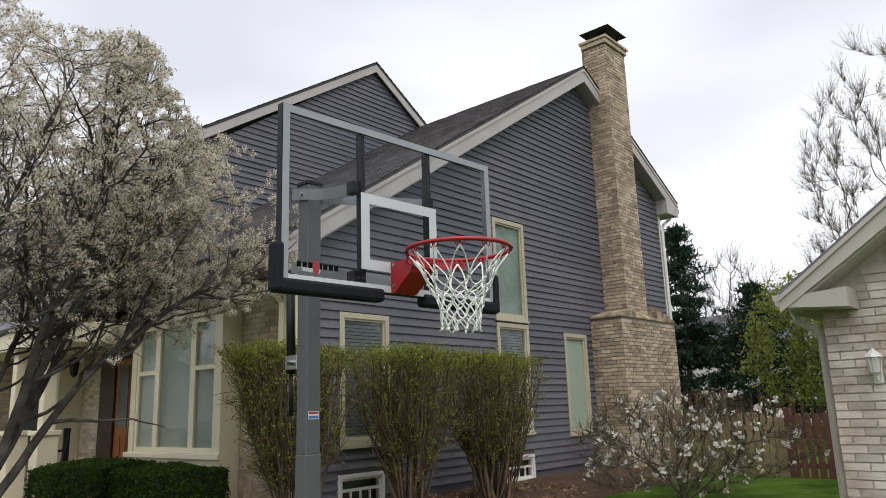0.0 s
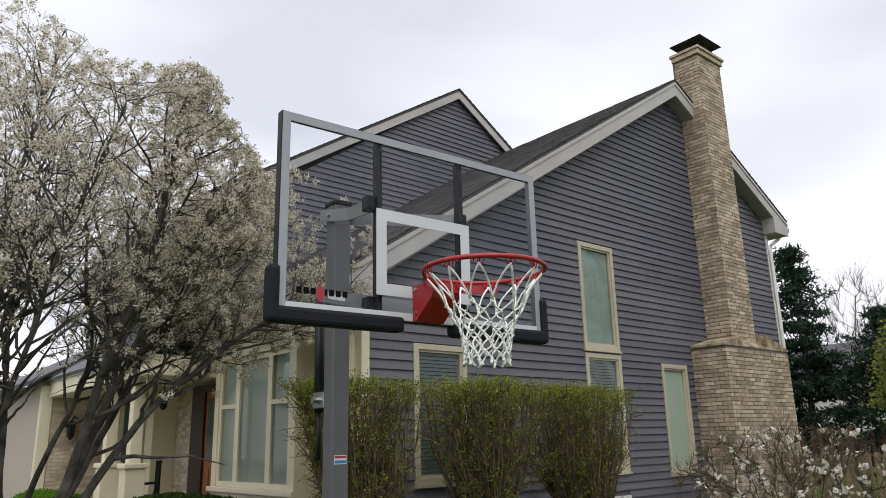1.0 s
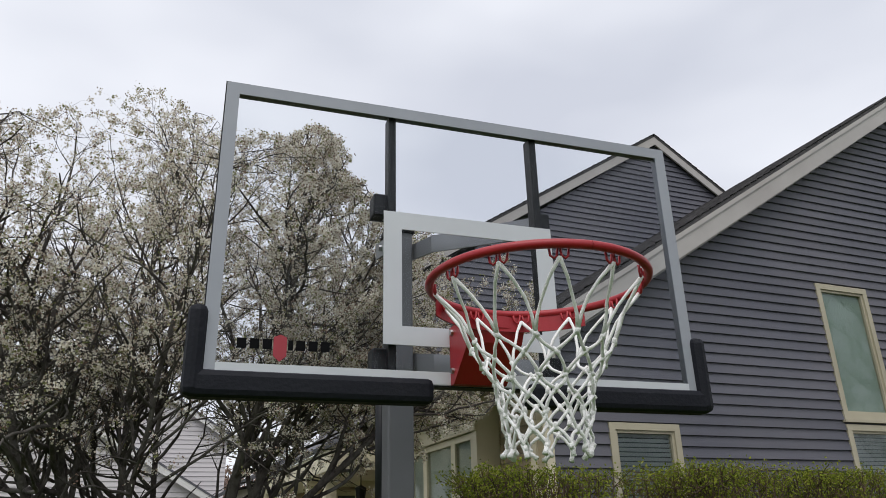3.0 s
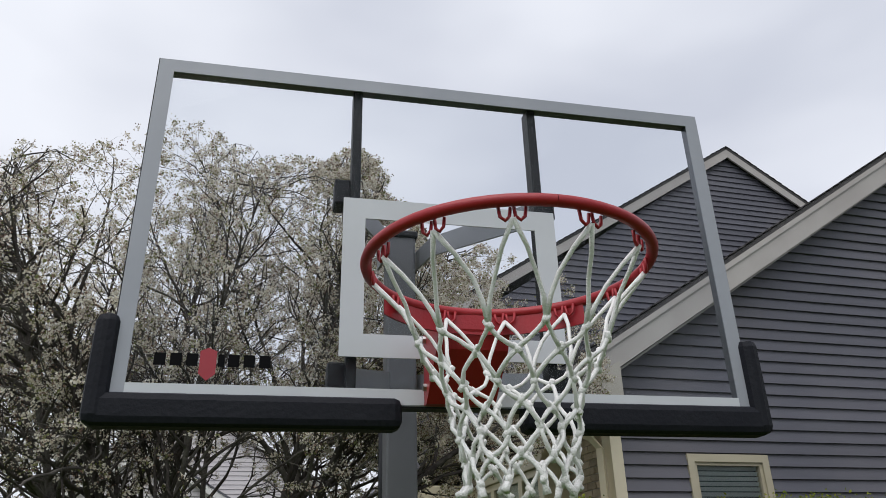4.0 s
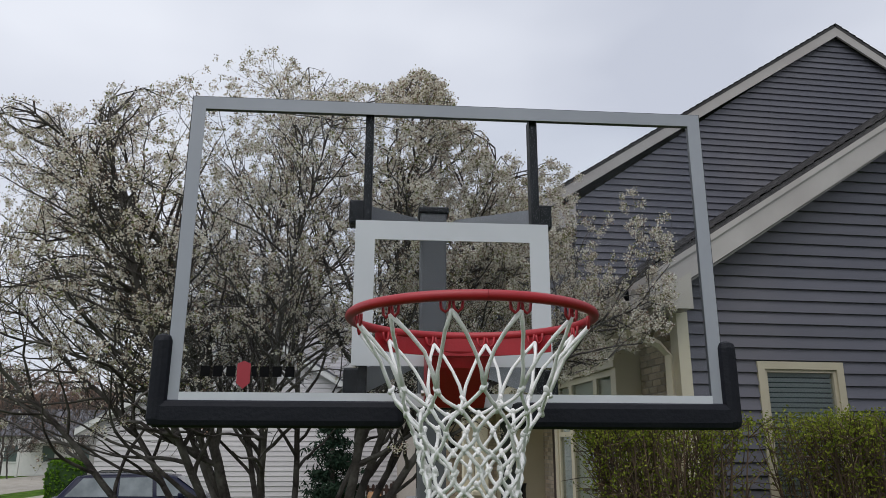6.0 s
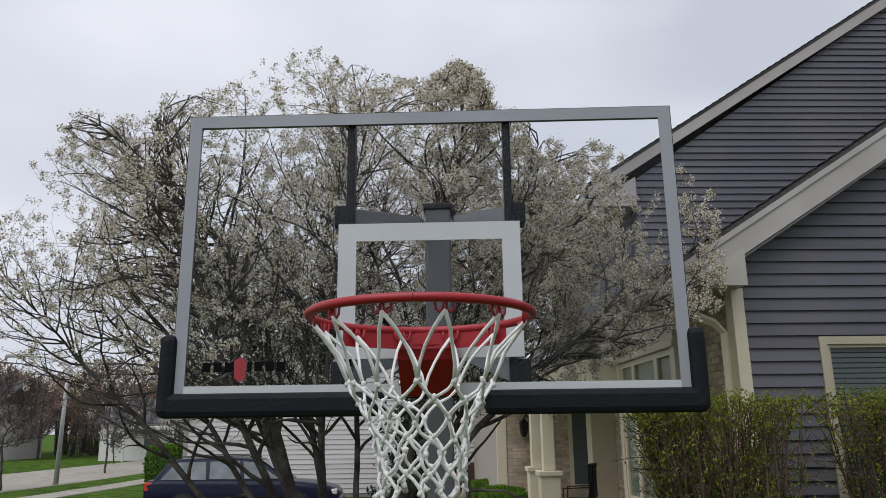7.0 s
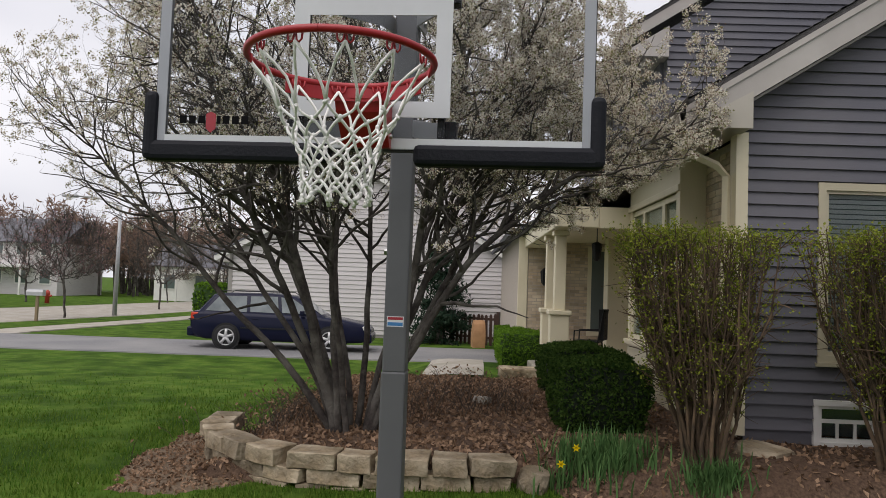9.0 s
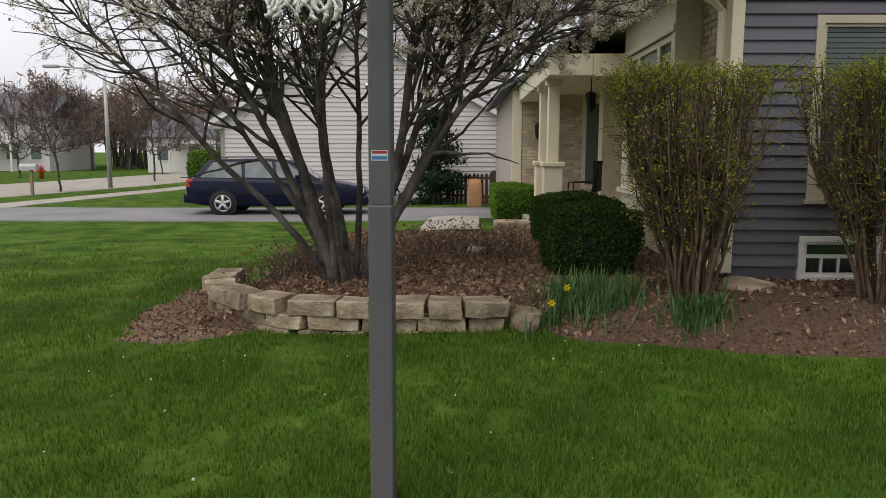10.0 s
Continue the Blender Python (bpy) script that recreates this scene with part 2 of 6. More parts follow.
# ---- mesh helpers ----
class MB:
    """Collects vertices and faces of one mesh."""

    def __init__(self):
        self.v, self.f = [], []

    def add(self, vs, fs):
        k = len(self.v)
        self.v += [tuple(p) for p in vs]
        self.f += [tuple(i + k for i in q) for q in fs]
        return self

    def box(self, x0, x1, y0, y1, z0, z1):
        return self.add([(x0, y0, z0), (x1, y0, z0), (x1, y1, z0), (x0, y1, z0), (x0, y0, z1), (x1, y0, z1), (x1, y1, z1), (x0, y1, z1)],
                        [(0, 3, 2, 1), (4, 5, 6, 7), (0, 1, 5, 4), (1, 2, 6, 5), (2, 3, 7, 6), (3, 0, 4, 7)])

    def cbox(self, x0, x1, y0, y1, z0, z1, c):
        """A box with all its upright and level edges chamfered by c."""
        bm = bmesh.new()
        bmesh.ops.create_cube(bm, size=1)
        for v in bm.verts:
            v.co = ((x0 + x1) / 2 + v.co.x * (x1 - x0), (y0 + y1) / 2 + v.co.y * (y1 - y0), (z0 + z1) / 2 + v.co.z * (z1 - z0))
        bmesh.ops.bevel(bm, geom=bm.edges[:], offset=c, segments=2, affect="EDGES", profile=0.5)
        bm.verts.index_update()
        self.add([v.co[:] for v in bm.verts], [[v.index for v in f.verts] for f in bm.faces])
        bm.free()
        return self

    def prism(self, poly, axis, a, b):
        """A flat outline pushed from a to b along x, y or z. The outline holds the other two coordinates in order."""
        def put(p, w):
            return {"x": (w, p[0], p[1]), "y": (p[0], w, p[1]), "z": (p[0], p[1], w)}[axis]
        n = len(poly)
        return self.add([put(p, a) for p in poly] + [put(p, b) for p in poly],
                        [tuple(range(n))[::-1], tuple(range(n, 2 * n))] + [(i, (i + 1) % n, n + (i + 1) % n, n + i) for i in range(n)])

    def tube(self, pts, radii, sides=8, caps=True):
        """A round bar along a line of points."""
        pts = [Vector(p) for p in pts]
        if not hasattr(radii, "__len__"):
            radii = [radii] * len(pts)
        k, n = len(self.v), len(pts)
        up = Vector((0, 0, 1))
        for i, p in enumerate(pts):
            d = (pts[min(i + 1, n - 1)] - pts[max(i - 1, 0)]).normalized()
            if abs(d.dot(up)) > 0.95:
                up = Vector((1, 0, 0))
            a = d.cross(up).normalized()
            b = d.cross(a)
            for s in range(sides):
                t = 2 * math.pi * s / sides
                self.v.append(tuple(p + (a * math.cos(t) + b * math.sin(t)) * radii[i]))
        for i in range(n - 1):
            for s in range(sides):
                s2 = (s + 1) % sides
                self.f.append((k + i * sides + s, k + i * sides + s2, k + (i + 1) * sides + s2, k + (i + 1) * sides + s))
        if caps:
            self.f.append(tuple(k + s for s in range(sides))[::-1])
            self.f.append(tuple(k + (n - 1) * sides + s for s in range(sides)))
        return self

    def turned(self, m, start=0):
        for i in range(start, len(self.v)):
            self.v[i] = tuple(m @ Vector(self.v[i]))
        return self


def link(name, mb, material, parent=None, smooth=False, label=""):
    me = bpy.data.meshes.new(name)
    me.from_pydata(mb.v, [], mb.f)
    me.materials.append(material)
    if smooth:
        me.shade_smooth()
    ob = new(name, me)
    if parent:
        ob.parent = parent
    if label:
        ob["label"] = label
    return ob


part = link


def share(name, me, m, parent):
    ob = new(name, me)
    ob.parent = parent
    ob.matrix_basis = m
    return ob


def thing(name, label, category, group="", kind="", m=None):
    ob = new(name)
    if m:
        ob.matrix_basis = m
    return tagged(ob, label, category, group, kind)


def smooth01(a, b, v):
    t = max(0.0, min(1.0, (v - a) / (b - a)))
    return t * t * (3 - 2 * t)

# ---- ground ----
def height(x, y):
    """The lie of the lawn: level by the hoop, falling gently to the street."""
    z = 0.2 - 0.14 * smooth01(8, 19, -x) - 0.1 * smooth01(20, 40, -x)
    z += 0.30 * smooth01(-18.4, -15.2, x) * smooth01(-6.0, -8.0, x) * smooth01(1.0, 2.6, y)
    z += 0.2 * smooth01(6.5, 10, y) * smooth01(-8, -6, x)
    return z + 0.012 * noise.noise((x * 0.6, y * 0.6, 0))


def axis_steps(lo, hi, step, far, grow=1.35):
    a, v, s = [], hi, step
    out = [lo + i * step for i in range(int((hi - lo) / step) + 1)]
    while v < far:
        s *= grow
        v += s
        a.append(v)
    b, v, s = [], lo, step
    while v > -far:
        s *= grow
        v -= s
        b.append(v)
    return b[::-1] + out + a


def sheet(xs, ys, fn):
    mb = MB()
    mb.v = [(x, y, fn(x, y)) for x in xs for y in ys]
    n = len(ys)
    mb.f = [(i * n + j, (i + 1) * n + j, (i + 1) * n + j + 1, i * n + j + 1) for i in range(len(xs) - 1) for j in range(n - 1)]
    return mb


tagged(link("ground", sheet(axis_steps(-26, 4, 0.3, 900), axis_steps(-16, 14, 0.3, 900), height), M["grass"], smooth=True),
       "green spring lawn sloping gently to the street", "lawn", kind="structure")


def strip(name, pts, width, material, label, category, lift=0.02, fn=height):
    """A paved band along a line, laid on the ground."""
    mb, p = MB(), [Vector(q) for q in pts]
    fine = []
    for a, b in zip(p, p[1:]):
        k = max(1, int((b - a).length / 0.8))
        fine += [a.lerp(b, i / k) for i in range(k)]
    fine.append(p[-1])
    across = (0, 0.015, 0.16, 0.33, 0.5, 0.67, 0.84, 0.985, 1)
    cross = 9
    for i, q in enumerate(fine):
        d = (fine[min(i + 1, len(fine) - 1)] - fine[max(i - 1, 0)]).normalized()
        s = Vector((-d.y, d.x))
        for c in range(cross):
            w = q + s * width * (across[c] - 0.5)
            edge = -0.12 if c in (0, cross - 1) else 0
            mb.v.append((w.x, w.y, fn(w.x, w.y) + lift + edge))
    for i in range(len(fine) - 1):
        for c in range(cross - 1):
            mb.f.append((i * cross + c, i * cross + c + 1, (i + 1) * cross + c + 1, (i + 1) * cross + c))
    return tagged(link(name, mb, material), label, category, kind="structure")


strip("driveway", [(-19.2, -22), (-19.5, -10), (-19.9, -2), (-20.5, 3.9)], 4.2, M["asphalt"], "worn grey asphalt driveway across the front lawn", "driveway", 0.03)
strip("street", [(20, -19), (-10, -19), (-30, -17.6), (-60, -16.2), (-160, -12)], 8.0, M["concrete"], "pale grey residential street", "street", 0.03)
strip("pavement", [(20, -11.6), (-10, -11.6), (-30, -10.6), (-60, -9.6), (-120, -7)], 1.4, M["concrete"], "pale concrete pavement beside the street", "pavement", 0.03)
strip("front_walk", [(-12.2, 2.6), (-14.5, 2.66), (-18.6, 2.7)], 1.05, M["concrete"], "pale concrete front walk to the driveway", "path", 0.05)

# ---- the dark house ----
WX = -7.46           # gable wall face
LAP = 0.115
house = thing("house", "two-storey dark grey-blue lap-sided house with beige trim and brick chimney", "house")


def clip_span(z, roof):
    """The stretch of a gable wall below its rakes at height z: roof is (left y, left z, apex y, apex z, right y, right z)."""
    ly, lz, ay, az, ry, rz = roof
    a = ly if z <= lz else ly + (z - lz) * (ay - ly) / (az - lz)
    b = ry if z <= rz else ry - (z - rz) * (ry - ay) / (az - rz)
    return a, b


def lap_wall(wall, x, roof, z0, z1, holes, lap=LAP, material=None, sign=1, gap=0.004):
    """Overlapping boards, each its own piece, cut round the openings and along the rakes."""
    z, count = z0, 0
    while z < z1 - 0.02:
        zt = min(z + lap, z1)
        a0, b0 = clip_span(z, roof)
        a1, b1 = clip_span(zt, roof)
        cuts = sorted((h[0], h[1]) for h in holes if h[2] < zt - 0.02 and h[3] > z + 0.02)
        spans, y = [], None
        edges = [(a0, a1)] + [e for c in cuts for e in ((c[0], c[0]), (c[1], c[1]))] + [(b0, b1)]
        for k in range(0, len(edges), 2):
            (l0, l1), (r0, r1) = edges[k], edges[k + 1]
            if r0 - l0 > 0.05:
                r1 = max(r1, l1 + 0.01)
                mb = MB().add([(x, l0, z), (x + sign * 0.03, l0, z + gap), (x + sign * 0.005, l1, zt + 0.004), (x, l1, zt + 0.004),
                               (x, r0, z), (x + sign * 0.03, r0, z + gap), (x + sign * 0.005, r1, zt + 0.004), (x, r1, zt + 0.004)],
                              [(0, 1, 2, 3), (7, 6, 5, 4), (1, 5, 6, 2), (0, 4, 5, 1), (3, 2, 6, 7)] if sign > 0 else
                              [(3, 2, 1, 0), (4, 5, 6, 7), (2, 6, 5, 1), (1, 5, 4, 0), (7, 6, 2, 3)])
                link("siding_board", mb, material or M["siding"], wall)
                count += 1
        z += lap
    return count


def backing(parent, x0, x1, roof, z0, zsplit, holes, material, name):
    """The solid wall behind the boards, with its openings left free."""
    mb = MB()
    ys = sorted({roof[0], roof[4], *[h[0] for h in holes], *[h[1] for h in holes]})
    zs = sorted({z0, zsplit, *[h[2] for h in holes], *[h[3] for h in holes]})
    for ya, yb in zip(ys, ys[1:]):
        for za, zb in zip(zs, zs[1:]):
            yc, zc = (ya + yb) / 2, (za + zb) / 2
            if any(h[0] < yc < h[1] and h[2] < zc < h[3] for h in holes):
                continue
            ta, tb = (max(za, min(zb, roof[1] + (yy - roof[0]) * (roof[3] - roof[1]) / (roof[2] - roof[0]))) if yy < roof[2] else zb for yy in (ya, yb))
            if ta > za or tb > za:
                mb.prism([(ya, za), (yb, za), (yb, tb), (ya, max(ta, za + 0.001))], "x", x0, x1)
    la, lb = clip_span(zsplit, roof)
    top = [(la, zsplit), (lb, zsplit)]
    if lb >= roof[4] - 1e-6 and roof[5] > zsplit:
        top.append((roof[4], roof[5]))
    top += [(roof[2], roof[3])]
    if roof[1] > zsplit:
        top.append((roof[0], roof[1]))
    mb.prism(top, "x", x0, x1)
    return link(name, mb, material, parent)


WINDOWS = {  # y0, y1, z0, z1 of the frames' outer edges
    "tall_upper": (9.30, 10.18, 3.09, 4.78), "tall_lower": (9.30, 10.18, 1.27, 3.03), "side": (11.29, 12.07, 1.18, 2.96),
    "corner": (6.0, 6.87, 1.29, 2.95), "basement_a": (5.97, 6.75, 0.52, 0.95), "basement_b": (9.33, 10.15, 0.52, 0.93)}
MAIN = (5.35, 3.77, 12.31, 8.23, 15.75, 6.2)
holes = [w for w in WINDOWS.values()]
gable_wall = backing(house, WX - 0.2, WX - 0.004, MAIN, 0.66, 4.75, [h for h in holes], M["siding"], "wall")
foundation = MB()
for ya, yb in ((5.35, 5.97), (6.75, 9.33), (10.15, 15.75)):
    foundation.box(WX - 0.2, WX - 0.03, ya, yb, 0.1, 0.66)
for ya, yb in ((5.97, 6.75), (9.33, 10.15)):
    foundation.box(WX - 0.2, WX - 0.03, ya, yb, 0.1, 0.52)
link("foundation", foundation, M["concrete"], house, label="bare concrete foundation band")


def hollow(mb, y0, y1, z0, z1, w, x0, x1):
    """A rectangular frame in one piece, in the plane across x."""
    o, i = [(y0, z0), (y1, z0), (y1, z1), (y0, z1)], [(y0 + w, z0 + w), (y1 - w, z0 + w), (y1 - w, z1 - w), (y0 + w, z1 - w)]
    vs = [(x, *p) for x in (x0, x1) for q in (o, i) for p in q]
    fs = []
    for k in range(4):
        n = (k + 1) % 4
        fs += [(8 + k, 8 + n, 12 + n, 12 + k), (k, 4 + k, 4 + n, n), (k, n, 8 + n, 8 + k), (4 + k, 12 + k, 12 + n, 4 + n)]
    return mb.add(vs, fs)


def window(parent, y0, y1, z0, z1, x, look_kind, trim, w=0.07):
    """A framed window on a wall that faces +x: frame boards, sill, pane, and what hangs behind it."""
    mb = hollow(MB(), y0, y1, z0, z1, w, x - 0.06, x + 0.035)
    win = link("window", mb, trim, parent, label="window in a painted wooden frame")
    link("sash", hollow(MB(), y0 + w - 0.002, y1 - w + 0.002, z0 + w - 0.002, z1 - w + 0.002, 0.032, x - 0.055, x + 0.014), trim, win)
    link("sill", MB().box(x, x + 0.055, y0 - 0.02, y1 + 0.02, z0 - 0.035, z0 - 0.002), trim, win)
    a, b, c, d = y0 + w + 0.02, y1 - w - 0.02, z0 + w + 0.02, z1 - w - 0.02
    if look_kind == "blind":
        mb = MB()
        k = int((d - c) / 0.045)
        for j in range(k):
            z = c + (d - c) * j / k
            mb.add([(x - 0.046, a, z), (x - 0.046, b, z), (x - 0.026, b, z + 0.034), (x - 0.026, a, z + 0.034)], [(0, 1, 2, 3)])
        link("blind", mb, M["blind"], win, label="half-closed pale slatted blind")
        link("pane", MB().box(x - 0.016, x - 0.010, a, b, c, d), PANE, win)
        # dark sheet added in place of the room, its gloom put into the colour
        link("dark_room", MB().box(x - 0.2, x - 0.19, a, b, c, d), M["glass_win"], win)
    elif look_kind == "shade":
        link("pane", MB().box(x - 0.03, x - 0.024, a, b, c, d), M["shade"], win, label="pane with a drawn pale green shade")
    elif look_kind == "upper":
        link("pane", MB().box(x - 0.016, x - 0.010, a, b, c, d), PANE, win)
        link("curtain", MB().box(x - 0.04, x - 0.03, a, b, c, d), M["shade"], win, label="drawn pale green shade")
    else:
        link("pane", MB().box(x - 0.016, x - 0.010, a, b, c, d), PANE, win)
        # thin dark sheet paints the unlit room behind the pane
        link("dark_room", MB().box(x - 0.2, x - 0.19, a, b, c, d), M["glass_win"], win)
        mb = MB().box(x - 0.019, x + 0.006, a, b, c + (d - c) * 0.52, c + (d - c) * 0.64)
        for k in (0.25, 0.5, 0.75):
            yy = a + (b - a) * k
            mb.box(x - 0.02, x + 0.004, yy - 0.011, yy + 0.011, c, c + (d - c) * 0.52)
        link("glazing_bar", mb, trim, win)
    return win


PANE = glass_mat("window_pane", (0.86, 0.885, 0.885), 0.05)
for name, (y0, y1, z0, z1) in WINDOWS.items():
    if name.startswith("basement"):
        window(house, y0, y1, z0, z1, WX, "plain", M["white"], 0.05)
    else:
        window(house, y0, y1, z0, z1, WX, {"tall_upper": "upper", "side": "shade"}.get(name, "blind"), M["tan"])

# corner boards and the house's other walls
link("corner_board", MB().box(WX - 0.13, WX + 0.026, 5.24, 5.352, 0.60, 3.4), M["cream"], house)
link("corner_board", MB().box(WX - 0.13, WX + 0.03, 15.75, 15.86, 0.60, 6.1), M["white"], house)
shell = MB()
shell.box(-17.0, -8.6, 6.11, 6.2, 0.1, 3.6).box(-17, WX - 0.2, 15.55, 15.75, 0.1, 6.0).box(-17.2, -17.0, 5.4, 15.75, 0.1, 6.0)
link("wall", shell, M["siding"], house)


def slab(name, quad, thick, material, parent, label=""):
    """A sloping sheet of even thickness over four corners."""
    q = [Vector(p) for p in quad]
    n = (q[1] - q[0]).cross(q[2] - q[0]).normalized()
    if n.z < 0:
        n = -n
    mb = MB().add(q + [p - n * thick for p in q], [(0, 1, 2, 3), (7, 6, 5, 4), (0, 4, 5, 1), (1, 5, 6, 2), (2, 6, 7, 3), (3, 7, 4, 0)])
    return link(name, mb, material, parent, label=label)


def roof_side(parent, xf, xb, ye, ze, ya, za, material, fascia, soffit, deep=0.30, name="roof", strip_on=True):
    """One slope of a gable roof, its courses, the rake board at the front and the soffit under the overhang."""
    slab(name, [(xf, ye, ze), (xb, ye, ze), (xb, ya, za), (xf, ya, za)], 0.05, material, parent, "dark asphalt shingle roof slope")
    s = 1 if ya > ye else -1
    n = int(math.hypot(ya - ye, za - ze) / 0.145)
    mb = MB()
    for i in range(n):
        t0, t1 = i / n, min(1, (i + 1.06) / n)
        p, q = (ye + (ya - ye) * t0, ze + (za - ze) * t0), (ye + (ya - ye) * t1, ze + (za - ze) * t1)
        x = xf + 0.015
        while x > xb:
            xe = max(xb, x - random.uniform(0.22, 0.36))
            lift = random.uniform(0.014, 0.022)
            mb.add([(x, p[0], p[1] + lift), (xe, p[0], p[1] + lift), (xe, q[0], q[1] + 0.004), (x, q[0], q[1] + 0.004), (x, p[0], p[1]), (xe, p[0], p[1])],
                   [(0, 1, 2, 3), (0, 4, 5, 1)])
            x = xe
    tagged(link("shingles", mb, M["roof_isl"], parent), kind="stuff")
    mb = MB().prism([(ye, ze - 0.055), (ya, za - 0.055), (ya, za - deep), (ye, ze - deep)], "x", xf - 0.04, xf - 0.005)
    if strip_on:
        mb.prism([(ye - s * 0.0, ze - 0.05), (ya, za - 0.05), (ya, za - 0.11), (ye, ze - 0.11)], "x", xf - 0.006, xf + 0.012)
    link("rake_board", mb, fascia, parent)


M["roof_isl"] = mat("asphalt_shingle_tabs", (0.05, 0.047, 0.05), 0.95, (0.085, 0.08, 0.08), 14, bump=0.5, bscale=120, vary=0.35, island=True)
# front wing roof
XF = -7.17
roof_side(house, XF, -13.0, 4.70, 3.62, 12.30, 8.43, M["roof"], M["fascia"], M["soffit"], 0.33)
roof_side(house, XF, -13.0, 16.33, 6.28, 12.30, 8.43, M["roof"], M["fascia"], M["soffit"], 0.33)
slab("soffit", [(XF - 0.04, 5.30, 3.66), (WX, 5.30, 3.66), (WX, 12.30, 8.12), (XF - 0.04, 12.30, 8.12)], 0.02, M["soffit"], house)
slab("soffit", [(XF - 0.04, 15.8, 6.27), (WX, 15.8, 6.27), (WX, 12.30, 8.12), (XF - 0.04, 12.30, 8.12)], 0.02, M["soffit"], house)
# boxed eaves at both feet of the gable
mb = MB().prism([(4.74, 3.385), (5.285, 3.385), (5.285, 3.70), (4.74, 3.41)], "x", -13.0, XF - 0.045)
link("eave_box", mb, M["fascia"], house)
mb = MB().prism([(4.735, 3.38), (5.29, 3.38), (5.29, 3.72), (4.735, 3.41)], "x", XF - 0.045, XF - 0.003)
link("eave_return", mb, M["trim"], house)
mb = MB().prism([(15.72, 5.95), (16.3, 5.95), (16.3, 6.02), (15.72, 6.36)], "x", -13.0, XF - 0.003)
link("eave_box", mb, M["fascia"], house)


def gutter(parent, y, z, x0, x1, side):
    mb = MB().prism([(y, z), (y + side * 0.11, z), (y + side * 0.13, z + 0.10), (y + side * 0.115, z + 0.10), (y + side * 0.1, z + 0.015), (y, z + 0.015)], "x", x0, x1)
    link("gutter", mb, M["trim"], parent)


def spout(parent, pts, material, w=0.04):
    link("downspout", MB().tube(pts, w, 4), material, parent)


gutter(house, 4.75, 3.42, -13.0, XF - 0.02, -1)
gutter(house, 16.32, 6.06, -13.0, XF - 0.02, 1)
spout(house, [(-7.55, 4.68, 3.42), (-7.55, 4.70, 3.27), (-7.55, 5.10, 3.10), (-7.55, 5.19, 3.0), (-7.55, 5.19, 0.85), (-7.50, 5.16, 0.72), (-7.38, 5.12, 0.64)], M["cream"])
spout(house, [(-7.36, 16.3, 6.03), (-7.36, 16.25, 5.92), (-7.36, 15.84, 5.72), (-7.39, 15.82, 5.6), (-7.39, 15.82, 0.7)], M["white"])

# upper storey with its own gable
UX = -11.76
UP = (5.75, 5.94, 10.76, 9.37, 15.75, 6.2)
upper_wall = backing(house, UX - 0.2, UX - 0.004, UP, 3.2, 5.6, [], M["siding"], "upper_wall")
roof_side(house, -11.64, -19.0, 5.0, 5.86, 10.76, 9.56, M["roof"], M["fascia"], M["soffit"], 0.24, strip_on=False)
roof_side(house, -11.64, -19.0, 16.6, 5.81, 10.76, 9.57, M["roof"], M["fascia"], M["soffit"], 0.24, strip_on=False)
link("eave_box", MB().prism([(5.05, 5.50), (5.75, 5.50), (5.75, 5.98), (5.05, 5.54)], "x", -19.0, -11.66), M["fascia"], house)
gutter(house, 5.04, 5.60, -19.0, -11.66, -1)
link("upper_side_wall", MB().box(-19, UX - 0.2, 5.7, 5.75, 3.2, 5.7).box(-19.2, -19, 5.7, 15.75, 3, 6), M["siding"], house)

# chimney
chimney = link("chimney", MB().box(WX - 0.05, -6.965, 12.895, 13.735, 3.3, 9.12).box(WX - 0.05, -6.795, 12.305, 14.585, 0.2, 3.27), M["dark_mortar"], house, label="tall buff brick chimney with a stepped base")


def brick_face(spots, plane, a0, a1, z0, z1, w, outward, bw=0.2, bh=0.058, joint=0.011):
    """Where the bricks of one face stand, in running bond: plane is the fixed coordinate, a0 to a1 the run along the face."""
    row, z = 0, z0
    while z + bh <= z1 + 0.02:
        a = a0 - (bw / 2 if row % 2 else 0)
        while a < a1 - 0.02:
            b0, b1 = max(a, a0), min(a + bw - joint, a1)
            if b1 - b0 > 0.03:
                spots.append((plane, b0, b1, z, z + bh, w, outward))
            a += bw
        z += bh + joint
        row += 1


def brick_mesh(s, mb, proud=0.012):
    axis, (plane, b0, b1, z0, z1, w, out) = s[5], s
    p = proud + random.uniform(-0.003, 0.004)
    e = random.uniform(-0.002, 0.002)
    lo, hi = (plane, plane + p) if out > 0 else (plane - p, plane)
    if axis == "x":
        mb.box(lo, hi, b0 + e, b1 + e, z0, z1)
    else:
        mb.box(b0 + e, b1 + e, lo, hi, z0, z1)


spots = []
brick_face(spots, -6.965, 12.885, 13.745, 3.36, 9.1, "x", 1)
brick_face(spots, 12.895, WX - 0.0, -6.965, 3.36, 9.1, "y", -1)
brick_face(spots, 13.735, WX - 0.0, -6.965, 3.36, 9.1, "y", 1)
CHIMNEY_FAR = spots
spots = []
brick_face(spots, -6.795, 12.295, 14.595, 0.4, 3.25, "x", 1)
brick_face(spots, 12.305, WX, -6.795, 0.4, 3.25, "y", -1)
CHIMNEY_NEAR = spots
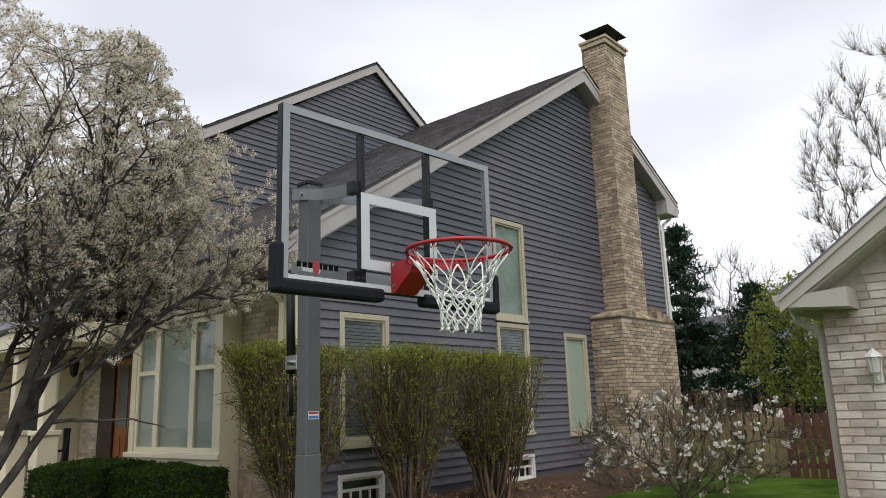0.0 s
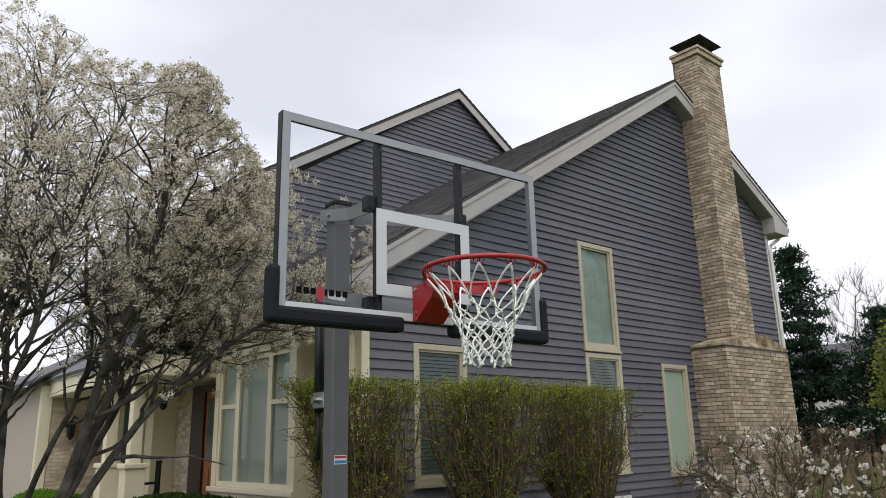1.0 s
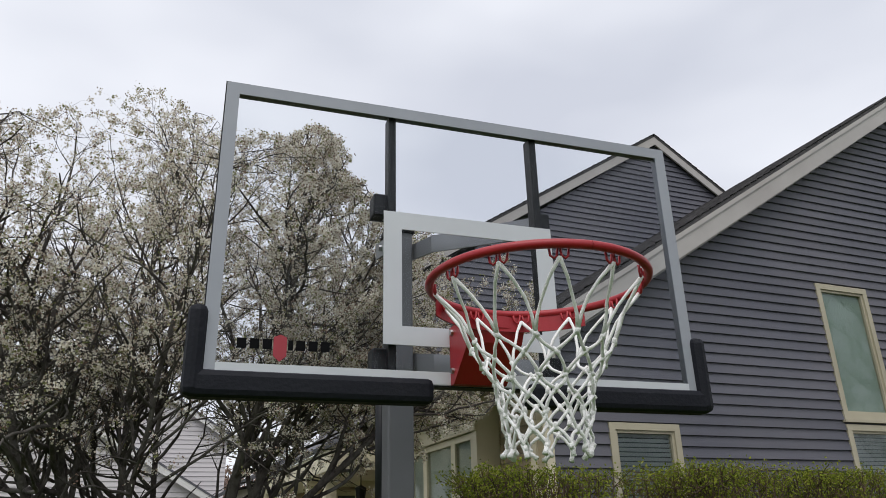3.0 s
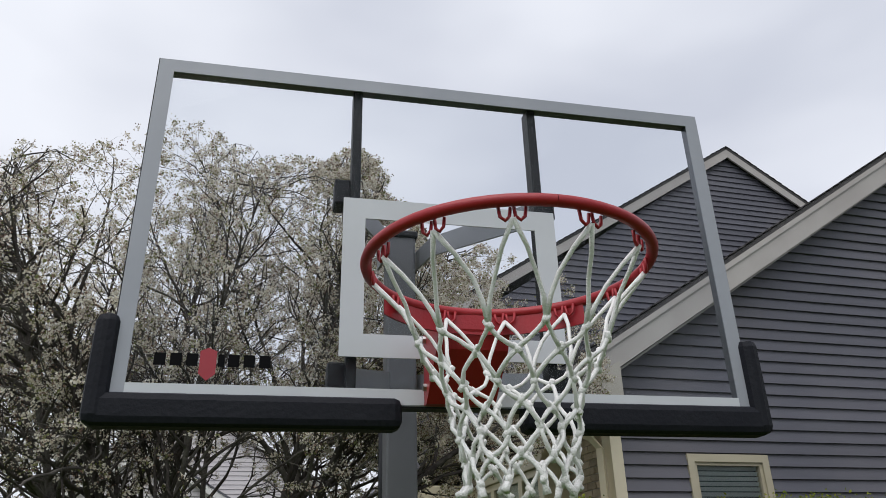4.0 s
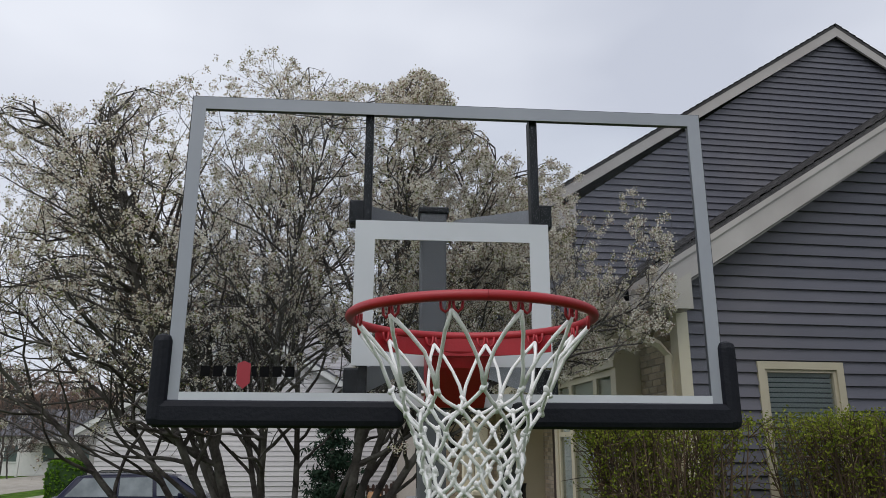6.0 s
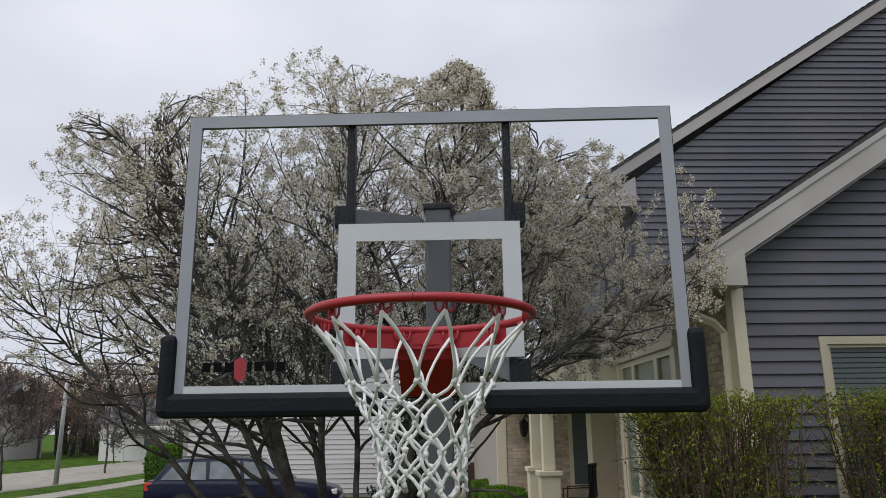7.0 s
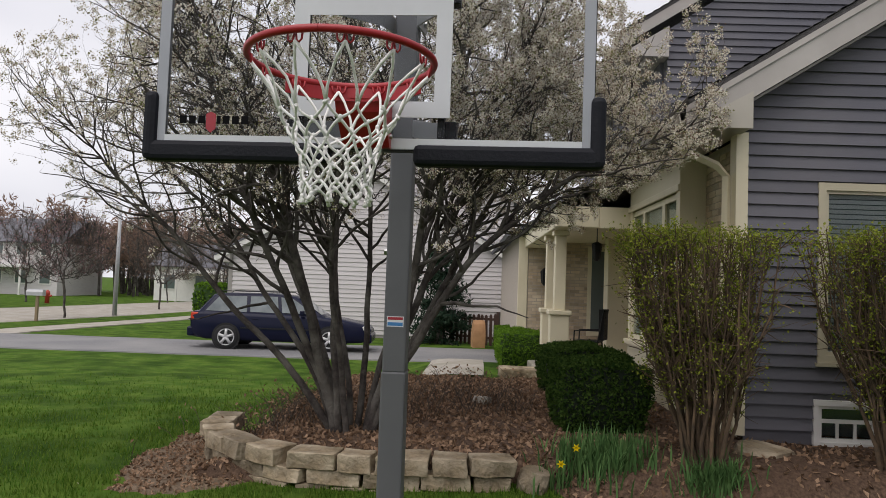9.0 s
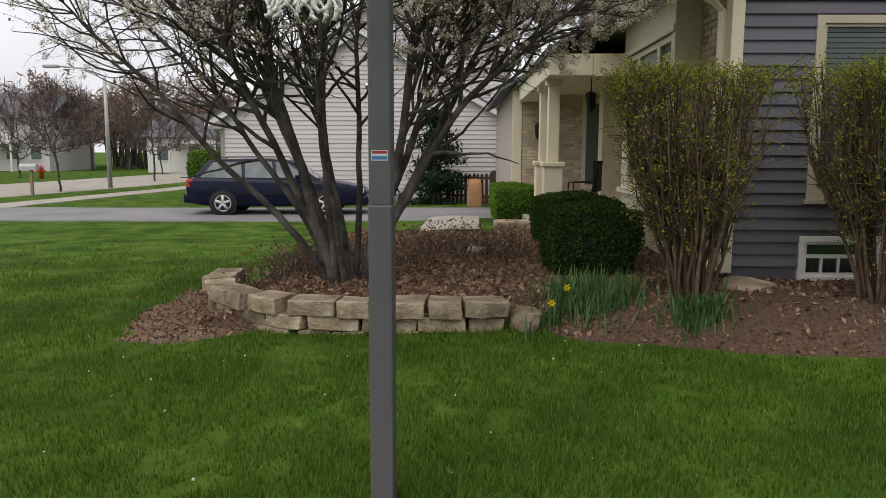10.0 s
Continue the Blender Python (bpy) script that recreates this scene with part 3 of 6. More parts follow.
# sloped shoulders, corbelled head, crown and cowl
mb = MB()
mb.prism([(12.27, 3.27), (12.885, 3.27), (12.885, 3.47), (12.27, 3.31)], "x", WX, -6.775)
mb.prism([(13.745, 3.27), (14.62, 3.27), (14.62, 3.31), (13.745, 3.55)], "x", WX, -6.775)
mb.prism([(-6.965, 3.27), (-6.775, 3.27), (-6.775, 3.30), (-6.965, 3.44)], "y", 12.885, 13.745)
link("shoulder", mb, M["stone"], chimney, label="sloped stone shoulder caps")
mb = MB().cbox(WX - 0.04, -6.91, 12.84, 13.79, 9.1, 9.2, 0.01).cbox(WX - 0.07, -6.88, 12.81, 13.82, 9.2, 9.26, 0.01)
link("corbel", mb, M["brick"], chimney)
mb = MB().cbox(-7.34, -7.06, 13.14, 13.50, 9.26, 9.42, 0.01)
link("flue", mb, M["concrete"], chimney)
mb = MB()
for dx, dy in ((-7.4, 13.06), (-7.0, 13.06), (-7.0, 13.58), (-7.4, 13.58)):
    mb.tube([(dx, dy, 9.26), (dx, dy, 9.5)], 0.012, 6)
mb.add([(-7.55, 12.9, 9.5), (-6.85, 12.9, 9.5), (-6.85, 13.74, 9.5), (-7.55, 13.74, 9.5), (-7.3, 13.2, 9.66), (-7.1, 13.2, 9.66), (-7.1, 13.44, 9.66), (-7.3, 13.44, 9.66)],
       [(3, 2, 1, 0), (4, 5, 6, 7), (0, 1, 5, 4), (1, 2, 6, 5), (2, 3, 7, 6), (3, 0, 4, 7)])
link("cowl", mb, M["black"], chimney, label="black sheet-metal chimney cowl")

# front of the house: brick pier, bay window, porch
front = link("front_wall", MB().box(-8.6, -7.6, 5.36, 5.55, 0.3, 3.4).box(-17.0, -8.6, 5.95, 6.1, 0.3, 3.4), M["mortar"], house, label="buff brick front wall")
FRONT_BRICK = []
brick_face(FRONT_BRICK, 5.36, -8.6, -7.6, 0.5, 3.35, "y", -1)
brick_face(FRONT_BRICK, 5.95, -14.69, -13.77, 0.5, 2.9, "y", -1)
brick_face(FRONT_BRICK, 5.95, -12.4, -11.0, 0.5, 2.9, "y", -1)
B0, B1, BY = -11.0, -8.62, 5.07
bay_ob = link("bay_window", MB().box(B0, B1, BY, 5.95, 0.3, 1.22), M["cream"], house, label="cream painted box bay with three tall panes")
link("head", MB().box(B0, B1, BY, 5.95, 3.02, 3.4), M["cream"], bay_ob)
for xa in (B1 - 0.14, B0):
    link("post", MB().box(xa, xa + 0.14, BY + 0.003, 5.95, 1.22, 3.02), M["cream"], bay_ob)
link("sill", MB().cbox(B0 - 0.04, B1 + 0.04, BY - 0.05, BY, 1.17, 1.24, 0.01), M["cream"], bay_ob)
link("cornice", MB().cbox(B0 - 0.03, B1 + 0.03, BY - 0.03, BY, 3.0, 3.08, 0.01), M["cream"], bay_ob)
xs = [B0 + 0.14, B0 + 0.72, B1 - 0.72, B1 - 0.14]
for xa, xb in zip(xs, xs[1:]):
    mb = MB().box(xa, xa + 0.06, BY + 0.02, BY + 0.09, 1.24, 3.0).box(xb - 0.06, xb, BY + 0.02, BY + 0.09, 1.24, 3.0)
    mb.box(xa + 0.06, xb - 0.06, BY + 0.021, BY + 0.09, 2.93, 3.0).box(xa + 0.06, xb - 0.06, BY + 0.021, BY + 0.09, 1.24, 1.31)
    if xb - xa < 0.7:
        mb.box(xa + 0.06, xb - 0.06, BY + 0.021, BY + 0.09, 2.30, 2.36)
    link("sash", mb, M["cream"], bay_ob)
    link("pane", MB().box(xa + 0.06, xb - 0.06, BY + 0.044, BY + 0.05, 1.31, 2.93), PANE, bay_ob)
    mb = MB()
    for j in range(36):
        z = 1.3 + j * 0.046
        mb.add([(xa, BY + 0.084, z), (xb, BY + 0.084, z), (xb, BY + 0.070, z + 0.050), (xa, BY + 0.070, z + 0.050)], [(0, 1, 2, 3)])
    link("blind", mb, M["bay_blind"], bay_ob)
# dark sheet painted as the unlit room behind the bay
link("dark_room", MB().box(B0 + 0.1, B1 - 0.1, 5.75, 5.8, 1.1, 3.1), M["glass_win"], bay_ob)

# door recess
door = link("door", MB().box(-13.2, -12.62, 5.88, 5.94, 0.62, 2.72), M["door"], house, label="orange-stained wooden front door with a glazed upper half")
link("door_light", MB().box(-13.08, -12.74, 5.865, 5.879, 1.55, 2.6), M["glass_win"], door)
link("door_panel", MB().cbox(-13.08, -12.94, 5.862, 5.88, 0.75, 1.42, 0.006).cbox(-12.88, -12.74, 5.862, 5.88, 0.75, 1.42, 0.006), M["door"], door)
link("door_frame", MB().box(-13.75, -13.2, 5.84, 5.95, 0.6, 2.85).box(-12.62, -12.42, 5.84, 5.95, 0.6, 2.85).box(-13.2, -12.62, 5.84, 5.95, 2.72, 2.85), M["dark_wood"], house, label="dark stained door surround")
link("pilaster", MB().cbox(-15.1, -14.7, 5.5, 5.948, 0.58, 2.92, 0.01), M["cream"], house, label="cream painted pilaster beside the front door")
# porch: floor, columns, beam, roof
link("porch_floor", MB().cbox(-16.3, -11.0, 3.97, 5.95, 0.2, 0.58, 0.02), M["concrete"], house)
for cx in (-11.67, -12.8):
    mb = MB().cbox(cx - 0.085, cx + 0.085, 4.10, 4.27, 1.58, 2.8, 0.012).cbox(cx - 0.14, cx + 0.14, 4.045, 4.325, 0.58, 1.51, 0.012).cbox(cx - 0.17, cx + 0.17, 4.015, 4.355, 1.51, 1.58, 0.012)
    mb.cbox(cx - 0.12, cx + 0.12, 4.065, 4.305, 2.70, 2.78, 0.01)
    link("porch_column", mb, M["cream"], house, label="square cream porch column on a pedestal")
link("porch_beam", MB().cbox(-16.3, -11.0, 4.03, 4.64, 2.78, 3.08, 0.015).box(-11.05, -11.0, 4.64, 5.95, 2.78, 3.08), M["cream"], house)
link("porch_ceiling", MB().box(-16.3, -11.03, 4.64, 5.95, 2.92, 2.96), M["cream"], house)
slab("porch_roof", [(-10.9, 3.95, 3.12), (-17.2, 3.95, 3.12), (-17.2, 5.75, 4.3), (-10.9, 5.75, 4.3)], 0.07, M["roof_grey"], house, "grey shingled lean-to porch roof")
slab("bay_roof", [(-8.4, 4.75, 3.42), (-10.9, 4.75, 3.42), (-10.9, 5.75, 4.0), (-8.4, 5.75, 4.0)], 0.05, M["roof"], house)
# far wing closing the porch
wing = link("wing", MB().box(-24.0, -16.3, 3.95, 12.0, 0.0, 3.1), M["mortar"], house, label="brick garage wing with cream corner boards")
WING_BRICK = []
brick_face(WING_BRICK, -16.3, 4.12, 5.95, 0.4, 2.95, "x", 1)
slab("wing_roof", [(-16.0, 3.6, 3.06), (-24.4, 3.6, 3.06), (-24.4, 7.6, 5.2), (-16.0, 7.6, 5.2)], 0.08, M["roof_grey"], house)
link("corner_board", MB().box(-16.44, -16.27, 3.91, 4.10, 0.2, 3.0), M["cream"], wing)
link("wing_window", MB().box(-16.33, -16.26, 5.38, 5.92, 0.95, 2.85), M["cream"], wing)
link("wing_pane", MB().box(-16.262, -16.25, 5.46, 5.84, 1.05, 2.75), M["glass_win"], wing)

# ---- basketball hoop ----
# local frame: u along the board, n towards the court, z up; the board stands square to n
HB = Matrix(((0.998, 0.058, 0, -2.835), (-0.058, 0.998, 0, 2.427), (0, 0, 1, 0), (0, 0, 0, 1)))   # x = n, y = u
hoop = thing("basketball_hoop", "adjustable basketball hoop on a grey steel pole with a clear backboard", "basketball hoop")


def hpart(name, mb, material, parent=None, smooth=False, label=""):
    return link(name, mb.turned(HB), material, parent or hoop, smooth, label)


PX, PY = -0.765, 0.0   # pole axis
pole_n = (HB.inverted() @ Vector((-3.6, 2.47, 0)))
PX, PY = pole_n.x, pole_n.y
hpart("pole", MB().cbox(PX - 0.047, PX + 0.047, PY - 0.047, PY + 0.047, 1.495, 3.0, 0.008), M["pole"], label="grey square steel pole")
hpart("lower_pole", MB().cbox(PX - 0.050, PX + 0.050, PY - 0.050, PY + 0.050, 0.12, 1.50, 0.008), M["pole"])
hpart("pole_cap", MB().cbox(PX - 0.055, PX + 0.055, PY - 0.055, PY + 0.055, 2.99, 3.015, 0.006), M["black"])
W2, ZT, ZB = 0.686, 3.063, 2.262
hpart("glass_panel", MB().box(-0.008, 0.0, -W2 + 0.004, W2 - 0.004, ZB + 0.004, ZT - 0.004), BOARD_GLASS, label="clear glass backboard panel")


def ring(y0, y1, z0, z1, w, x0, x1):
    return hollow(MB(), y0, y1, z0, z1, w, x0, x1)


hpart("border_line", ring(-W2, W2, ZB, ZT, 0.034, 0.002, 0.005), M["border"], label="grey metal border strip")
hpart("bottom_line", MB().box(0.005, 0.0065, -W2 + 0.034, W2 - 0.034, ZB + 0.002, ZB + 0.034), M["board_line"], label="pale bottom border line")
hpart("board_frame", ring(-W2, W2, ZB, ZT, 0.022, -0.036, -0.010), M["alu"], label="grey metal backboard edge frame")
hpart("edge_strip", ring(-W2 - 0.003, W2 + 0.003, ZB - 0.003, ZT + 0.003, 0.004, -0.036, 0.001), M["black"])
hpart("target_square", ring(-0.25, 0.25, 2.362, 2.733, 0.05, 0.002, 0.005), M["board_line"], label="pale grey target square")
for s in (-1, 1):
    hpart("upright_bar", MB().cbox(-0.055, -0.012, s * 0.222 - 0.011, s * 0.222 + 0.011, ZB - 0.01, ZT - 0.02, 0.003), M["black"], label="black steel upright behind the glass")
    hpart("bracket_block", MB().cbox(-0.085, -0.03, s * 0.248 - 0.022, s * 0.248 + 0.022, 2.735, 2.80, 0.005), M["black"])
    hpart("bracket_block", MB().cbox(-0.085, -0.03, s * 0.248 - 0.022, s * 0.248 + 0.022, 2.295, 2.36, 0.005), M["black"])
    for za, zb, nm in ((2.93, 2.765, "upper_arm"), (2.50, 2.325, "lower_arm")):
        a, b = Vector((PX + 0.02, PY + s * 0.062, za)), Vector((-0.06, s * 0.235, zb))
        k = a.lerp(b, 0.3) + Vector((0, 0, 0))
        k.y = PY + s * 0.068
        mb = MB()
        for p, q in ((a - Vector((0.10, 0, -0.022)), k), (k, b)):
            mb.add([p + Vector((0, -0.004, -0.032)), p + Vector((0, 0.004, -0.032)), p + Vector((0, 0.004, 0.032)), p + Vector((0, -0.004, 0.032)),
                    q + Vector((0, -0.004, -0.032)), q + Vector((0, 0.004, -0.032)), q + Vector((0, 0.004, 0.032)), q + Vector((0, -0.004, 0.032))],
                   [(0, 1, 2, 3), (7, 6, 5, 4), (0, 4, 5, 1), (1, 5, 6, 2), (2, 6, 7, 3), (3, 7, 4, 0)])
        arm = hpart(nm, mb, M["arm"], label="grey steel lift arm")
        for p in (a, b):
            hpart("bolt", MB().tube([p + Vector((0, s * 0.004, 0)), p + Vector((0, s * 0.018, 0))], 0.012, 6), M["steel"], arm)
        if nm == "lower_arm" and s < 0:
            sign = MB()
            d = (k - a)
            for i in range(8):
                p = a + d * (0.02 + i * 0.12)
                sign.box(p.x - 0.009, p.x + 0.009, p.y - 0.009, p.y - 0.0055, p.z - 0.012, p.z + 0.012)
            hpart("arm_lettering", sign, M["logo_white"], arm, label="unreadable white lettering on the arm")
# crank strut behind the pole
hpart("strut", MB().tube([(PX - 0.155, PY - 0.02, 2.52), (PX - 0.14, PY - 0.02, 1.93)], 0.025, 10), M["black"], smooth=True, label="black height-adjusting strut")
hpart("strut_rod", MB().tube([(PX - 0.141, PY - 0.02, 1.95), (PX - 0.137, PY - 0.02, 1.70)], 0.012, 8), M["black"], smooth=True)
hpart("strut_bracket", MB().cbox(PX - 0.165, PX - 0.05, PY - 0.045, PY + 0.005, 1.95, 2.03, 0.004).tube([(PX - 0.10, PY - 0.08, 1.99), (PX - 0.10, PY + 0.02, 1.99)], 0.016, 8), M["steel"])
# corner and bottom pads
for s in (-1, 1):
    e = s * (W2 + 0.003)
    mb = MB()
    lo, hi = sorted((e + s * 0.034, e - s * 0.012))
    mb.cbox(-0.05, 0.022, lo, hi, ZB - 0.047, ZB + 0.172, 0.018)
    lo, hi = sorted((e + s * 0.03, s * 0.118 if s < 0 else 0.142))
    mb.cbox(-0.048, 0.02, lo, hi, ZB - 0.048, ZB + 0.016, 0.016)
    hpart("corner_pad", mb, M["pad"], label="black foam corner and edge pad")
# rim, mount and hooks
RZ, RN, RR = 2.415, 0.39, 0.2375
rim = hpart("rim", MB().tube([(RN + RR * math.cos(a), RR * math.sin(a), RZ) for a in [2 * math.pi * i / 64 for i in range(65)]], 0.0095, 10, False), M["red"], smooth=True, label="red painted steel rim")
mb = MB().prism([(0.006, 2.262), (0.03, 2.262), (0.14, 2.345), (0.16, 2.38), (0.16, 2.412), (0.006, 2.412)], "y", -0.072, 0.072)
hpart("rim_mount", mb, M["red"], label="red rim mounting box")
arc = [(RN + 0.233 * math.cos(a), 0.233 * math.sin(a)) for a in [math.pi + (i - 12) / 12 * 0.95 for i in range(25)]]
mb = MB()
for (xa, ya), (xb, yb) in zip(arc, arc[1:]):
    mb.add([(xa, ya, RZ - 0.006), (xb, yb, RZ - 0.006), (xb, yb, RZ - 0.045), (xa, ya, RZ - 0.045), (xa - 0.006, ya, RZ - 0.006), (xb - 0.006, yb, RZ - 0.006), (xb - 0.006, yb, RZ - 0.045), (xa - 0.006, ya, RZ - 0.045)],
           [(0, 1, 2, 3), (7, 6, 5, 4), (3, 2, 6, 7), (0, 4, 5, 1)])
hpart("rim_brace", mb, M["red"], label="red curved rim brace")
for s in (-1, 1):
    for zz in (2.395, 2.295):
        hpart("mount_bolt", MB().tube([(0.03, s * 0.07, zz), (0.03, s * 0.079, zz)], 0.008, 6), M["steel"])
HOOKS = [2 * math.pi * (i + 0.5) / 12 for i in range(12)]
for a in HOOKS:
    mb, c = MB(), (RN + (RR - 0.012) * math.cos(a), (RR - 0.012) * math.sin(a))
    tx, ty = -math.sin(a), math.cos(a)
    for o in (-0.014, 0.008):
        mb.tube([(c[0] + tx * (o + dx), c[1] + ty * (o + dx), RZ + dz) for dx, dz in ((-0.006, -0.004), (-0.004, -0.020), (0.003, -0.026), (0.009, -0.020), (0.011, -0.006))], 0.0028, 5)
    hpart("net_hook", mb, M["red"], rim, True)
# net: twelve loops, knots in staggered rows
rng = random.Random(7)
LV = [(0.0, 0.226), (0.122, 0.152), (0.158, 0.126), (0.194, 0.108), (0.229, 0.096), (0.264, 0.088), (0.298, 0.084), (0.330, 0.084)]
knots = []
for k, (dz, r) in enumerate(LV):
    row = []
    for i in range(12):
        a = 2 * math.pi * (i + 0.5 + (0.5 if k % 2 else 0)) / 12
        j = 0 if k == 0 else 0.005
        row.append(Vector((RN + r * math.cos(a) + rng.uniform(-j, j), r * math.sin(a) + rng.uniform(-j, j), RZ - 0.022 - dz + (rng.uniform(-j, j) if k else 0))))
    knots.append(row)
mb = MB()
for k in range(len(LV) - 1):
    for i in range(12):
        p = knots[k][i]
        for d in ((0, 11) if k % 2 == 0 else (0, 1)):
            q = knots[k + 1][(i + d) % 12]
            mid = p.lerp(q, 0.5)
            out = Vector((mid.x - RN, mid.y, 0)).normalized()
            ang = Vector((-out.y, out.x, 0)) * (0.010 if k == 0 else 0.004) * (1 if d == 0 else -1)
            sag = mid + ang - out * (0.012 if k == 0 else -0.003) + Vector((rng.uniform(-.004, .004), rng.uniform(-.004, .004), rng.uniform(-.004, .004)))
            pts = [p, p.lerp(sag, 0.5) + ang * 0.3, sag, sag.lerp(q, 0.5) + ang * 0.3, q]
            mb.tube(pts, [0.0045, 0.0037, 0.0035, 0.0037, 0.0045], 6)
for k in range(1, len(LV)):
    for p in knots[k]:
        w = Vector((rng.uniform(-1, 1), rng.uniform(-1, 1), 0)).normalized() * 0.006
        mb.tube([p - w + Vector((0, 0, 0.007)), p, p + w - Vector((0, 0, 0.007))], [0.0045, 0.0062, 0.0045], 6)
for i, p in enumerate(knots[-1]):
    w = Vector((rng.uniform(-1, 1), rng.uniform(-1, 1), -0.8)).normalized() * 0.022
    mb.tube([p, p + w * 0.6, p + w], [0.006, 0.005, 0.007], 6)
hpart("net", mb, M["rope"], hoop, True, "white braided cord net")
# maker's mark as plain bars, sticker on the pole
u = -0.607
for i in range(8):
    if i != 3:
        hpart("mark_bar", MB().box(0.001, 0.0022, u, u + (0.012 if i == 4 else 0.022), 2.333, 2.358), M["logo_black"])
    else:
        mb = MB().prism([(u - 0.005, 2.364), (u + 0.011, 2.371), (u + 0.027, 2.364), (u + 0.027, 2.318), (u + 0.011, 2.304), (u - 0.005, 2.318)], "x", 0.0005, 0.0015)
        hpart("mark_bar", mb, M["logo_red"])
    u += 0.019 if i == 4 else 0.0302
fx = PX + 0.0472
hpart("sticker", MB().box(fx, fx + 0.001, PY - 0.034, PY + 0.034, 1.680, 1.722), M["logo_white"], label="small red, white and blue warning sticker")
hpart("sticker_band", MB().box(fx + 0.001, fx + 0.0016, PY - 0.031, PY + 0.031, 1.708, 1.719), M["logo_red"])
hpart("sticker_band", MB().box(fx + 0.001, fx + 0.0016, PY - 0.031, PY + 0.031, 1.684, 1.698), M["logo_blue"])

# ---- plants ----
def quads(name, cen, size, material, parent, seed, flat=0.0, stretch=1.0, smooth=False):
    """Many small leaves or petals: one bent quad each, turned at random about its centre."""
    r = np.random.default_rng(seed)
    cen = np.asarray(cen, float)
    n = len(cen)
    a = r.normal(size=(n, 3))
    a[:, 2] *= 1 - flat
    a /= np.linalg.norm(a, axis=1, keepdims=True) + 1e-9
    b = np.cross(a, r.normal(size=(n, 3)))
    b /= np.linalg.norm(b, axis=1, keepdims=True) + 1e-9
    s = np.asarray(size) * r.uniform(0.7, 1.3, n)
    u, v = a * (s * stretch)[:, None] / 2, b * s[:, None] / 2
    c = np.cross(a, b) * s[:, None] * 0.18
    vs = np.stack([cen - u, cen - v + c, cen + u, cen + v + c], 1).reshape(-1, 3)
    me = bpy.data.meshes.new(name)
    me.from_pydata(vs.tolist(), [], np.arange(4 * n).reshape(n, 4).tolist())
    me.materials.append(material)
    ob = new(name, me)
    ob.parent = parent
    return tagged(ob, kind="stuff")


def colonize(stems, pts, step, reach, kill, rounds, seed, lift=0.05):
    """Branches that grow from the stems towards scattered points, as a crown fills its light."""
    r = np.random.default_rng(seed)
    P, par = [], []
    for line in stems:
        prev = -1
        for i, p in enumerate(line):
            if i == 0:
                P.append(np.array(p, float)); par.append(-1); prev = len(P) - 1
                continue
            q, p0 = np.array(p, float), P[prev].copy()
            k = max(1, int(np.linalg.norm(q - p0) / step))
            for j in range(1, k + 1):
                w = p0 + (q - p0) * j / k + r.normal(size=3) * step * 0.06
                P.append(w); par.append(prev); prev = len(P) - 1
    P = list(P)
    pts = np.asarray(pts)
    arr = np.array(P)
    d = np.linalg.norm(pts[:, None] - arr[None], axis=2)
    near, dist = d.argmin(1), d.min(1)
    alive = np.ones(len(pts), bool)
    for _ in range(rounds):
        sel = np.where(alive & (dist < reach))[0]
        if not len(sel):
            break
        acc = {}
        for i in sel:
            v = pts[i] - P[near[i]]
            acc.setdefault(near[i], []).append(v / (np.linalg.norm(v) + 1e-9))
        first = len(P)
        for k, vs in acc.items():
            v = np.mean(vs, 0) + r.normal(size=3) * 0.16 + np.array([0, 0, lift])
            v /= np.linalg.norm(v) + 1e-9
            P.append(P[k] + v * step)
            par.append(k)
        fresh = np.array(P[first:])
        d = np.linalg.norm(pts[:, None] - fresh[None], axis=2)
        m = d.min(1)
        better = m < dist
        near = np.where(better, first + d.argmin(1), near)
        dist = np.where(better, m, dist)
        alive &= dist > kill
    return np.array(P), np.array(par)


def limbs(P, par, tip, power, cap):
    """The radius of every piece: tips are thin, and what carries more is thicker."""
    n = len(P)
    load = np.zeros(n)
    kids = np.zeros(n, int)
    for i in range(n):
        if par[i] >= 0:
            kids[par[i]] += 1
    load[kids == 0] = 1
    for i in range(n - 1, -1, -1):
        if par[i] >= 0:
            load[par[i]] += load[i]
    return np.minimum(tip * np.maximum(load, 1) ** power, cap), kids


def wood(mb, P, par, rad, sides_big=8):
    for i in range(len(P)):
        k = par[i]
        if k < 0:
            continue
        s = sides_big if rad[i] > 0.03 else (5 if rad[i] > 0.01 else 3)
        g = par[k]
        a = Vector(P[k]) if g < 0 else Vector(P[k]) - (Vector(P[i]) - Vector(P[k])) * 0.12
        mb.tube([a, P[i]], [min(rad[k], rad[i] * 1.25), rad[i]], s, False)


